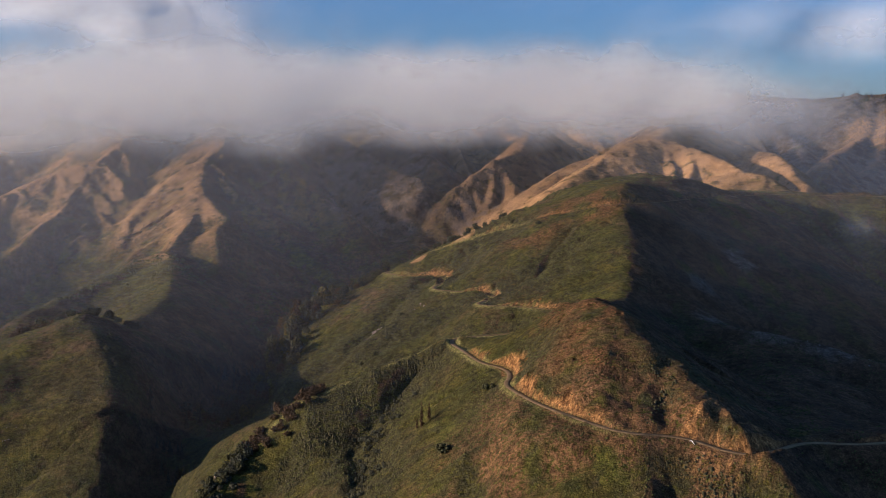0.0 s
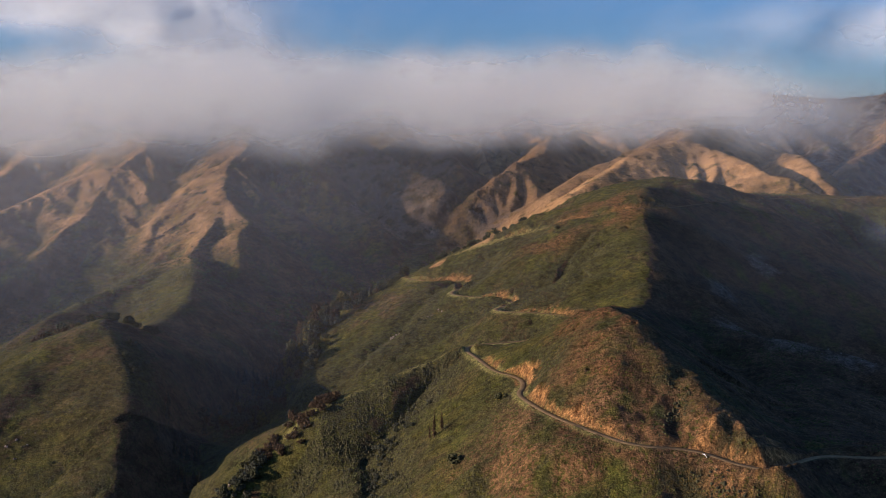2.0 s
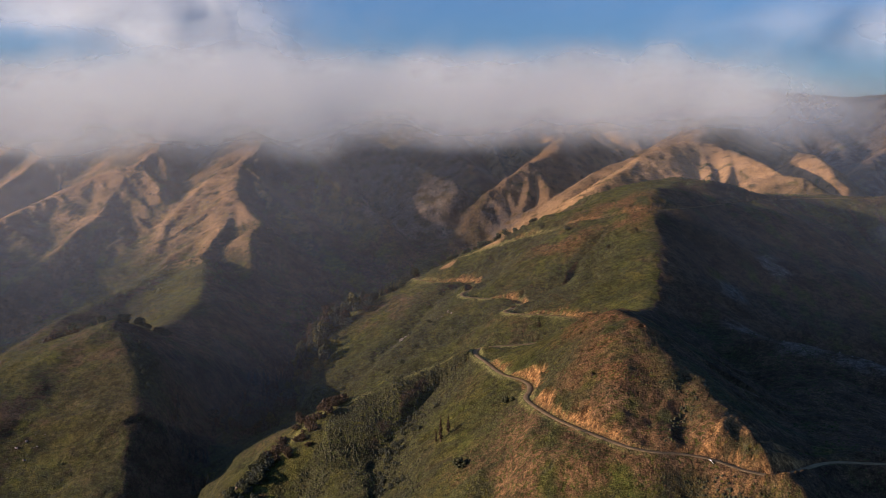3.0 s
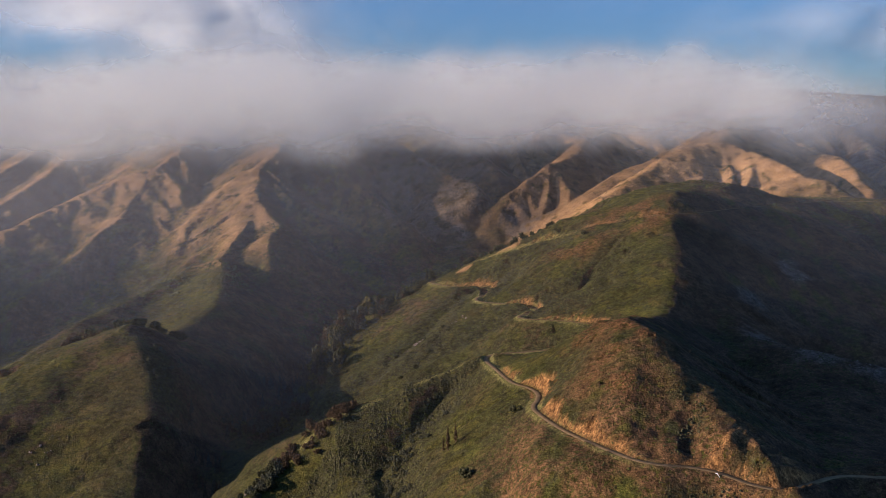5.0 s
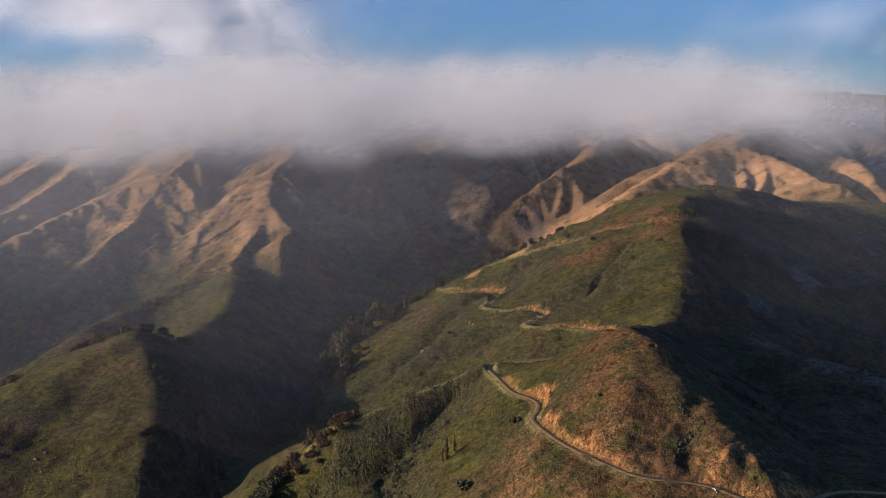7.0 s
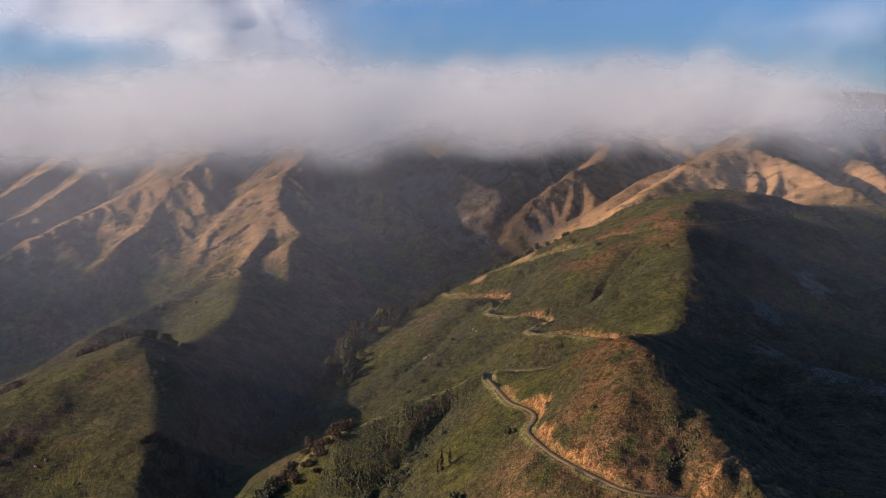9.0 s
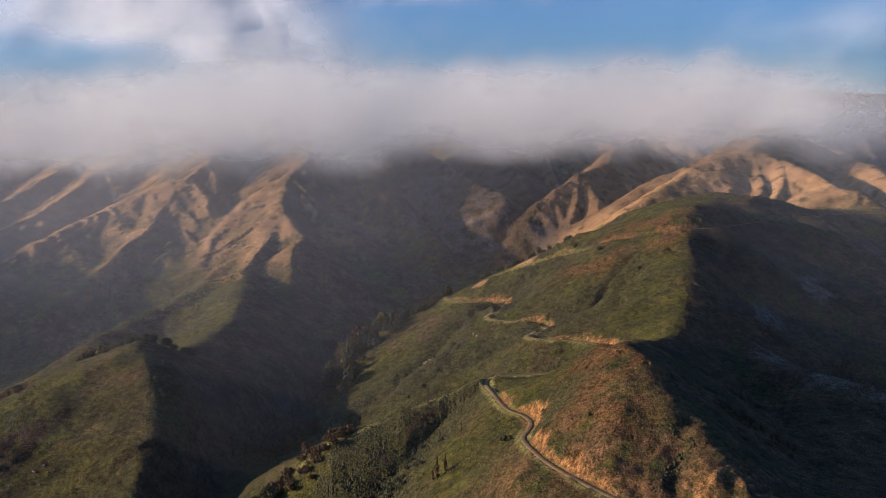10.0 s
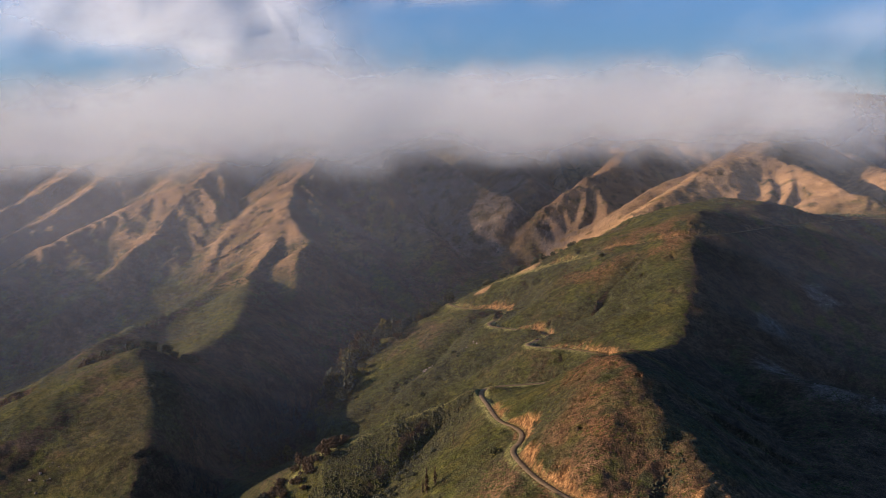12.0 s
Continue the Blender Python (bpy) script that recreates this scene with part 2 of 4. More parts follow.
def raw_land(x, y):
    wx, wy = x + 7 * fbm(x / 80, y / 80, 3), y + 7 * fbm(x / 80 + 40, y / 80, 3)
    near = smooth(1350, 1150, y)
    wx, wy = wx * (1 - .75 * near) + x * .75 * near, wy * (1 - .75 * near) + y * .75 * near
    peak = np.full(x.shape, -400.0)
    tops = []
    for n in range(len(CRESTS)):
        x0, x1, y0, y1 = REACH[n]
        box = (wx > x0) & (wx < x1) & (wy > y0) & (wy < y1)
        if box.any():
            h = crest_height(n, wx[box], wy[box])
            tops.append((box, h))
            peak[box] = np.maximum(peak[box], h)
    k = 5.0 - 2.2 * smooth(1180, 1350, y)
    total = np.zeros(x.shape)
    for box, h in tops:
        total[box] += np.exp(np.clip((h - peak[box]) / k[box], -40, 0))
    z = peak + k * np.log(np.maximum(total, 1e-9)) - 1.5
    thick = np.zeros(x.shape)
    for pts, deep, wide in RAVINES:
        p = np.array([(*q, 0) for q in pts], float)
        box = (x > p[:, 0].min() - 3 * wide) & (x < p[:, 0].max() + 3 * wide) & (y > p[:, 1].min() - 3 * wide) & (y < p[:, 1].max() + 3 * wide)
        if box.any():
            d, _ = to_line(x[box] + 5 * grad_noise(x[box] / 14, y[box] / 14), y[box] + 5 * grad_noise(x[box] / 14 + 9, y[box] / 14), p)
            z[box] -= deep * np.exp(-(d / wide) ** 2)
            thick[box] = np.maximum(thick[box], np.exp(-(d / (wide * 1.6 + 8)) ** 2))
    z = z + 2.2 * fbm(x / 38, y / 38, 4) + near * 2.4 * (np.abs(grad_noise((x + .4 * y) / 27, (y - .4 * x) / 60)) - .2) + smooth(1200, 1500, y) * 3 * fbm(x / 90, y / 90, 5)
    golden = smooth(60, 130, x) * smooth(620, 540, x)
    rugged = smooth(1250, 1400, y) * smooth(2700, 2400, y) * (1 - .9 * golden) * (.35 + .65 * smooth(-330, -260, x))
    z = z + rugged * (5.5 * (np.abs(grad_noise(x / 30 + .2 * y / 30, y / 55)) - .2) + 2.6 * (np.abs(grad_noise(x / 13, y / 24)) - .2))
    ribs = smooth(34, 14, np.hypot(x - 140, (y - 490) * .8))
    z = z + ribs * 3.2 * (np.abs(grad_noise((.85 * x - .5 * y) / 7.5, (.5 * x + .85 * y) / 45)) - .2)
    return z, thick, ribs


def land(x, y):
    """Height of the ground, distance to the roads and how much the slope is cut for them."""
    z, thick, ribs = raw_land(x, y)
    z = z + (.55 * fbm(x / 7, y / 7, 2) + .35 * grad_noise(x / 3.1, y / 3.1) + .8 * np.abs(grad_noise(x / 17, y / 17))) * smooth(2400, 1200, y)
    cut, near = np.zeros(x.shape), np.full(x.shape, 1e3)
    for line, half in ((ROAD_LINE, ROAD_HALF), (ROAD_UP_LINE, 1.5)):
        box = (x > line[:, 0].min() - 60) & (x < line[:, 0].max() + 60) & (y > line[:, 1].min() - 60) & (y < line[:, 1].max() + 60)
        xs, ys, zs = x[box], y[box], z[box]
        if not xs.size:
            continue
        d, zr = to_line(xs, ys, line)
        own, _, _ = raw_land(line[:, 0], line[:, 1])
        shift = np.clip(line[:, 2] + .2 - own, 0, 30) + np.clip(line[:, 2] + 1.5 - own, -30, 0)
        shift = np.convolve(np.pad(shift, 4, mode="edge"), np.ones(9) / 9, mode="valid")
        d2, lift = to_line(xs, ys, np.column_stack([line[:, :2], shift]))
        zs = zs + lift * np.exp(-(d2 / 26) ** 2)
        rough = 1.2 + 1.3 * fbm(xs / 9, ys / 9, 3) + 1.1 * np.abs(grad_noise(xs / 4.5, ys / 4.5))
        lo = zr - np.maximum(0, d - half - 1.6) * .75
        hi = zr + np.maximum(0, d - half - 0.8) * 1.15 * rough
        new_z = np.clip(zs, lo, hi)
        _, nx = to_line(xs, ys, np.column_stack([line[:, :2], line[:, 0]]))
        below = (xs < nx) & (d > half + .5) & (d < 22) & (ys > 520) & (ys < 700)
        new_z = np.where(below, np.minimum(new_z, zr + .1 - .12 * (d - half)), new_z)
        rim = (6.5 + 14 * fbm(xs / 17 + 50, ys / 17, 3)) * (1 - .6 * smooth(820, 900, ys))
        cut[box] = np.maximum(cut[box], smooth(0.3, 2.4, zs - hi + 1.2) * smooth(half, half + 2, d) * smooth(half + rim + 5, half + rim - 2, d) * (1 if half > 1.6 else .4) * (1 - smooth(700, 715, ys) * smooth(775, 755, ys) * smooth(60, 30, xs)))
        near[box] = np.minimum(near[box], d)
        z[box] = new_z + .06 * np.exp(-((d - half - 1.7) / .9) ** 2) * (zs < zr + .5)
    return z, near, cut, thick, ribs


def spaced(stops):
    out = [stops[0][0]]
    for (a, sa), (b, sb) in zip(stops[:-1], stops[1:]):
        while out[-1] < b - 1e-6:
            f = min(1, max(0, (out[-1] - a) / (b - a)))
            out.append(out[-1] + sa + (sb - sa) * f)
    return np.array(out)


XS = spaced([(-6000, 400), (-1700, 40), (-1150, 8), (-820, 3.8), (-420, 3.0), (-40, 2.4), (0, 1.6), (180, 1.6), (230, 2.6), (330, 3.0), (700, 4.5), (1100, 6), (1250, 20), (2400, 40), (6000, 400)])
YS = spaced([(-3000, 300), (0, 60), (350, 3), (440, 1.6), (760, 1.6), (860, 2.4), (1120, 2.6), (1300, 3.6), (1850, 3.8), (2100, 5), (2400, 8), (2700, 25), (4700, 40)])
X, Y = np.meshgrid(XS, YS)
Z, ROAD_D, CUT, THICK, RIBS = land(X, Y)


def height(x, y):
    """Height of the built ground at single places or arrays."""
    x, y = np.atleast_1d(x).astype(float), np.atleast_1d(y).astype(float)
    x, y = x.ravel(), y.ravel()
    i = np.clip(np.searchsorted(XS, x) - 1, 0, len(XS) - 2)
    j = np.clip(np.searchsorted(YS, y) - 1, 0, len(YS) - 2)
    u, v = (x - XS[i]) / (XS[i + 1] - XS[i]), (y - YS[j]) / (YS[j + 1] - YS[j])
    return (Z[j, i] * (1 - u) + Z[j, i + 1] * u) * (1 - v) + (Z[j + 1, i] * (1 - u) + Z[j + 1, i + 1] * u) * v


def grid_mesh(name, verts, rows, cols):
    me = bpy.data.meshes.new(name)
    idx = np.arange(rows * cols).reshape(rows, cols)
    quads = np.stack([idx[:-1, :-1], idx[:-1, 1:], idx[1:, 1:], idx[1:, :-1]], -1).reshape(-1, 4)
    me.vertices.add(len(verts))
    me.vertices.foreach_set("co", np.asarray(verts, np.float32).ravel())
    me.loops.add(quads.size)
    me.loops.foreach_set("vertex_index", quads.astype(np.int32).ravel())
    me.polygons.add(len(quads))
    me.polygons.foreach_set("loop_start", np.arange(0, quads.size, 4, dtype=np.int32))
    me.polygons.foreach_set("use_smooth", np.ones(len(quads), bool))
    me.update(calc_edges=True)
    return me


# ---- materials ----
class Mat:
    """A node material with short ways to add and join nodes."""

    def __init__(self, name):
        self.m = bpy.data.materials.new(name)
        self.m.use_nodes = True
        self.t = self.m.node_tree
        self.bsdf = self.t.nodes["Principled BSDF"]
        self.out = self.t.nodes["Material Output"]

    def set(self, node, key, value):
        if isinstance(value, bpy.types.NodeSocket):
            self.t.links.new(value, node.inputs[key])
        elif value is not None:
            node.inputs[key].default_value = value

    def pos(self):
        return self.t.nodes.new("ShaderNodeNewGeometry").outputs["Position"]

    def noise(self, scale, detail=3, vec=None, rough=.5, out="Fac"):
        n = self.t.nodes.new("ShaderNodeTexNoise")
        n.inputs["Scale"].default_value, n.inputs["Detail"].default_value, n.inputs["Roughness"].default_value = scale, detail, rough
        self.t.links.new(vec or self.pos(), n.inputs["Vector"])
        return n.outputs[out]

    def math(self, op, a, b=None, c=None, clamp=False):
        n = self.t.nodes.new("ShaderNodeMath")
        n.operation, n.use_clamp = op, clamp
        self.set(n, 0, a), self.set(n, 1, b), self.set(n, 2, c)
        return n.outputs[0]

    def span(self, x, a, b, lo=0.0, hi=1.0, kind="SMOOTHSTEP"):
        n = self.t.nodes.new("ShaderNodeMapRange")
        n.interpolation_type = kind
        for k, v in zip(("Value", "From Min", "From Max", "To Min", "To Max"), (x, a, b, lo, hi)):
            self.set(n, k, v)
        return n.outputs["Result"]

    def mix(self, f, a, b):
        n = self.t.nodes.new("ShaderNodeMix")
        n.data_type = "RGBA"
        for k, v in ((0, f), (6, a), (7, b)):
            self.set(n, k, v if not isinstance(v, tuple) else (*v, 1.0))
        return n.outputs[2]

    def attr(self, name):
        n = self.t.nodes.new("ShaderNodeAttribute")
        n.attribute_name = name
        return n.outputs["Fac"]

    def xyz(self, vec=None):
        n = self.t.nodes.new("ShaderNodeSeparateXYZ")
        self.t.links.new(vec or self.pos(), n.inputs[0])
        return n.outputs

    def bump(self, h, strength, dist):
        n = self.t.nodes.new("ShaderNodeBump")
        n.inputs["Strength"].default_value, n.inputs["Distance"].default_value = strength, dist
        self.t.links.new(h, n.inputs["Height"])
        self.t.links.new(n.outputs[0], self.bsdf.inputs["Normal"])

    def finish(self, colour, rough=.9):
        self.set(self.bsdf, "Base Color", colour if not isinstance(colour, tuple) else (*colour, 1.0))
        self.set(self.bsdf, "Roughness", rough)
        self.bsdf.inputs["Specular IOR Level"].default_value = .15
        return self.m


def ground_material():
    m = Mat("hillside")
    big, mid, fine = m.noise(.011, 4), m.noise(.05, 5), m.noise(.45, 4, rough=.65)
    speck = m.noise(.9, 3, rough=.7)
    green = m.mix(m.span(mid, .35, .65), (.044, .048, .008), (.090, .082, .012))
    brown = m.mix(m.span(fine, .3, .7), (.085, .052, .024), (.16, .10, .05))
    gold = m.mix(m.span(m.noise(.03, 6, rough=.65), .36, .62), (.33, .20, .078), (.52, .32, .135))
    scrub = m.mix(m.span(speck, .35, .65), (.030, .031, .012), (.078, .074, .030))
    # brown scrub, its warm tone also chosen to offset the blue of shade
    shade_scrub = m.mix(m.span(m.math('ADD', m.math('MULTIPLY', speck, .5), m.math('MULTIPLY', mid, .5)), .38, .62), (.048, .029, .014), (.130, .079, .040))
    rock = m.mix(m.span(fine, .3, .7), (.085, .072, .058), (.26, .215, .165))
    tall = m.t.nodes.new("ShaderNodeVectorMath")
    tall.operation = "MULTIPLY"
    tall.inputs[1].default_value = (1.0, 1.0, .22)
    m.t.links.new(m.pos(), tall.inputs[0])
    soil = m.mix(m.span(m.noise(.55, 6, tall.outputs[0], .7), .36, .64), (.15, .075, .024), (.47, .26, .085))
    patch = m.math('ADD', m.math('MULTIPLY', big, .55), m.math('MULTIPLY', m.noise(.075, 5, rough=.6), .45))
    c = m.mix(m.span(patch, .48, .68), green, brown)
    c = m.mix(m.math('MULTIPLY', m.span(m.noise(.028, 5, rough=.6), .50, .62), .85), c, m.mix(m.span(fine, .35, .65), (.076, .086, .010), (.140, .132, .015)))
    clump = m.math('MULTIPLY', m.span(m.noise(.13, 5, rough=.68), .50, .60), m.span(m.noise(.03, 3), .35, .6, .25, .85))
    c = m.mix(clump, c, scrub)
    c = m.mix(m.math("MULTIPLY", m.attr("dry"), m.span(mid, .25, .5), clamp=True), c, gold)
    c = m.mix(m.math("MULTIPLY", m.attr("russet"), m.span(fine, .3, .55), clamp=True), c, m.mix(m.span(fine, .4, .65), (.125, .058, .020), (.25, .122, .044)))
    c = m.mix(m.math("MULTIPLY", m.attr("shrub"), m.span(fine, .36, .52), clamp=True), c, scrub)
    c = m.mix(m.math("MULTIPLY", m.attr("shade_scrub"), .92), c, shade_scrub)
    c = m.mix(m.math("MULTIPLY", m.attr("rock"), m.span(mid, .38, .55), clamp=True), c, rock)
    c = m.mix(m.math('MULTIPLY', m.attr('bare'), m.span(fine, .35, .6), clamp=True), c, m.mix(m.span(mid, .35, .65), (.12, .068, .030), (.22, .125, .052)))
    c = m.mix(m.math('MULTIPLY', m.attr('verge'), m.span(speck, .3, .6, .4, 1)), c, (.27, .25, .07))
    c = m.mix(m.attr("cut"), c, soil)
    tone = m.t.nodes.new("ShaderNodeHueSaturation")
    m.set(tone, "Color", c), m.set(tone, "Value", m.span(m.noise(.22, 9, rough=.8), .34, .66, m.math('MULTIPLY_ADD', m.attr('dry'), .38, .45), m.math('MULTIPLY_ADD', m.attr('dry'), -.42, 1.6)))
    grain = m.t.nodes.new("ShaderNodeHueSaturation")
    m.set(grain, "Color", tone.outputs[0]), m.set(grain, "Value", m.span(m.noise(1.2, 4, rough=.7), .36, .64, m.math('MULTIPLY_ADD', m.attr('dry'), .2, .66), m.math('MULTIPLY_ADD', m.attr('dry'), -.2, 1.34)))
    c = grain.outputs[0]
    m.bump(m.math("ADD", fine, m.math("MULTIPLY", m.math('ADD', speck, m.math('MULTIPLY', m.noise(.14, 4), 2.0)), .6)), 1.0, 1.9)
    return m.finish(c, .95)


def road_material():
    m = Mat("dirt_road")
    c = m.mix(m.span(m.noise(.35, 4), .35, .65), (.185, .128, .058), (.26, .185, .086))
    m.bump(m.noise(1.5, 3), .5, .2)
    return m.finish(c, .95)


# ---- ground ----
gx, gy = np.gradient(Z, YS, axis=0), np.gradient(Z, XS, axis=1)
STEEP = np.hypot(gx, gy)
ground_me = grid_mesh("ground", np.stack([X, Y, Z], -1).reshape(-1, 3), len(YS), len(XS))
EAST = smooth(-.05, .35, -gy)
FAR = smooth(1230, 1330, Y + 20 * fbm(X / 60, Y / 60, 2))
# gold grass kept off east sides: scrub there, and shade put into the colour
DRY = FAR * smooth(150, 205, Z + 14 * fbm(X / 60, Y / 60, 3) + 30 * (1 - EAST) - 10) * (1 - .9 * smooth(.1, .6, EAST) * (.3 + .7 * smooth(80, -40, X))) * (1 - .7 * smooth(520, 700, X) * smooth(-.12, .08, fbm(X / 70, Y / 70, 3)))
CUT = np.maximum(CUT, RIBS * smooth(.04, .3, fbm((.85 * X - .5 * Y) / 5, (.5 * X + .85 * Y) / 16, 3)) * .9)
CREST = Z - .25 * (height(X - 40, Y) + height(X + 40, Y) + height(X, Y - 40) + height(X, Y + 40)).reshape(Z.shape)
LEFT = smooth(-230, -320, X)
DRY = DRY * (1 - LEFT * (1 - smooth(-6, 7, CREST + 9 * fbm(X / 35, Y / 35, 4))) * .6)
# no gold far right: darker rock and scrub, and cloud shade put into colour
DRY = DRY * (1 - .95 * smooth(520, 660, X + 60 * fbm(X / 120, Y / 120, 3)))
# less gold mid-slope: a darker colour in place of shade that is missing
DRY = DRY * (1 - .8 * smooth(-340, -300, X) * smooth(30, 0, X))
# gold along the far spur, its sunlit flank put into the colour
d, _ = to_line(X, Y, np.array([(904, 2150, 0), (855, 2050, 0), (791, 1950, 0), (742, 1880, 0), (690, 1800, 0)], float))
DRY = np.maximum(DRY, .9 * smooth(75, 25, d + 45 * fbm(X / 60, Y / 60, 3)) * smooth(.35, .0, -gy))
DRY = np.maximum(DRY, np.maximum(smooth(14, 6, np.hypot((X - 22) * .8, Y - 1080) + 5 * fbm(X / 9, Y / 9, 2)), smooth(9, 4, np.hypot((X + 26) * .8, Y - 1079))))
RUSSET = np.maximum(smooth(130, 70, np.hypot((X - 114) * 1.75, (Y - 590) * .75)), .85 * smooth(110, 50, np.hypot(X - 118, (Y - 1012) * 1.5))) * smooth(-.22, .12, fbm(X / 30, Y / 30, 4))
BARE = np.clip(smooth(125, 40, np.hypot(X - 66, (Y - 485) * .9)) * smooth(-.3, .15, fbm(X / 22 + 3, Y / 30, 3)) + .4 * RIBS * smooth(-.2, .15, fbm(X / 9, Y / 9, 2)), 0, 1)
VERGE = smooth(ROAD_HALF - .4, ROAD_HALF + .4, ROAD_D) * smooth(ROAD_HALF + 4.0, ROAD_HALF + 2.2, ROAD_D) * (1 - smooth(.1, .5, CUT)) * smooth(110, 60, X)
d, _ = to_line(X, Y, np.array([(0, 729, 0), (-50, 709, 0), (-95, 689, 0), (-130, 683, 0)], float))
VERGE = np.maximum(VERGE, .65 * smooth(5, 1.5, d + 4 * fbm(X / 12, Y / 12, 2)) * smooth(-.25, .15, fbm(X / 14 + 5, Y / 14, 3)))
THICKET = np.zeros(X.shape)
for line, wide in (([(-12, 712, 0), (-34, 716, 0), (-56, 700, 0), (-78, 672, 0), (-95, 640, 0)], 12), ([(-16, 694, 0), (-26, 678, 0), (-42, 658, 0), (-50, 632, 0), (-43, 585, 0), (-56, 540, 0), (-85, 480, 0)], 15),
                   ([(-50, 706, 0), (-66, 690, 0), (-72, 655, 0), (-66, 620, 0)], 8), ([(30, 815, 0), (-60, 850, 0), (-120, 815, 0)], 9), ([(-28, 1001, 0), (-36, 930, 0), (-50, 905, 0), (-70, 890, 0)], 8), ([(45, 1075, 0), (23, 1035, 0), (6, 992, 0)], 10),
                   # the line from (200, 830) only darkens the rib's ground, to dim its light
                   ([(-260, 800, 0), (-290, 870, 0)], 14), ([(200, 830, 0), (249, 756, 0), (330, 690, 0)], 30), ([(121, 545, 0), (117, 515, 0), (108, 502, 0)], 6), ([(126, 466, 0), (129, 445, 0), (133, 415, 0)], 10)):
    d, _ = to_line(X, Y, np.array(line, float))
    THICKET = np.maximum(THICKET, smooth(1.5, .6, d / wide + .9 * fbm(X / 24, Y / 24, 3)))
SHRUB = np.clip(THICKET + THICK * .9 + .25 + .75 * EAST * smooth(-.2, .2, fbm(X / 70, Y / 70, 3) + .1) - .4 * FAR, 0, 1)
# brown scrub by aspect; shade tone of the unlit east sides put into colour
SHADE_SCRUB = smooth(.25, .7, EAST) * smooth(-.6, -.15, fbm(X / 40, Y / 40, 3)) * (1 - RUSSET) * (1 - .85 * DRY)
# the same over the valley right of the spur, which lies in shade
SHADE_SCRUB = np.maximum(SHADE_SCRUB, .95 * smooth(170, 215, X + 12 * fbm(X / 20, Y / 20, 3)) * smooth(960, 800, Y))
SHADE_SCRUB = np.maximum(SHADE_SCRUB, .85 * smooth(540, 640, X + 40 * fbm(X / 60, Y / 60, 3)) * smooth(1420, 1560, Y) * (1 - DRY) * smooth(-.5, .0, fbm(X / 45, Y / 45, 4)))
# dark brown stands in for the ridge's shadow on the lower crags
SHADE_SCRUB = np.maximum(SHADE_SCRUB, .8 * smooth(-170, -130, X) * smooth(45, 10, X) * smooth(1500, 1560, Y) * (1 - DRY))
SHADE_SCRUB = np.maximum(SHADE_SCRUB, .28 * smooth(85, 40, np.hypot(X + 285, (Y - 800) * .7) + 30 * fbm(X / 25, Y / 25, 3)))
SHADE_SCRUB = SHADE_SCRUB * (1 - .85 * THICKET * smooth(70, 40, X) * smooth(1100, 1000, Y))
SHRUB = SHRUB * (1 - .85 * DRY)
ROCK = np.zeros(X.shape)
for ox, oy, r in ((-150, 1820, 110), (-60, 1700, 60), (-170, 1619, 40), (45, 1590, 50), (-65, 926, 12), (560, 1900, 120), (700, 2100, 250), (1000, 2300, 300), (-30, 1880, 80), (-110, 1660, 110), (880, 1500, 160), (820, 1800, 200), (640, 1500, 120), (222, 805, 24), (250, 760, 30), (285, 737, 26), (330, 690, 26), (235, 905, 18), (300, 980, 25)):
    ROCK = np.maximum(ROCK, .7 * smooth(1.0, .4, np.hypot(X - ox, Y - oy) / r + .5 * fbm(X / 25, Y / 25, 3)))
for key, values in (("dry", DRY), ("russet", RUSSET), ("shrub", SHRUB), ("rock", ROCK), ("cut", CUT), ("bare", BARE), ("shade_scrub", SHADE_SCRUB), ("verge", VERGE)):
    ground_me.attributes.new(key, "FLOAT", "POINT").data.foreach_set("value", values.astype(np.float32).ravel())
ground_me.materials.append(ground_material())
ground = tagged(new("ground", ground_me), "steep grassy coastal hills with scrub and dry golden slopes", "ground", kind="structure")


def road_mesh(name, line, half):
    d = np.gradient(line[:, :2], axis=0)
    d /= np.linalg.norm(d, axis=1)[:, None]
    side = np.stack([-d[:, 1], d[:, 0]], -1)
    rows = []
    for off, dz in ((-half - .3, -.35), (-half, .12), (-half * .3, .2), (half * .3, .2), (half, .12), (half + .3, -.35)):
        rows.append(np.column_stack([line[:, :2] + side * off, line[:, 2] + dz]))
    v = np.stack(rows, 1)
    return grid_mesh(name, v.reshape(-1, 3), len(line), 6)


dirt = road_material()
for line, half, text in ((rounded(ROAD, 3), ROAD_HALF, "unpaved tan dirt road cut into the hillside"), (rounded(ROAD_UP, 4), 1.4, "upper unpaved dirt road round the knoll")):
    me = road_mesh("road", line, half)
    me.materials.append(dirt)
    tagged(new("road", me), text, "road", kind="structure")


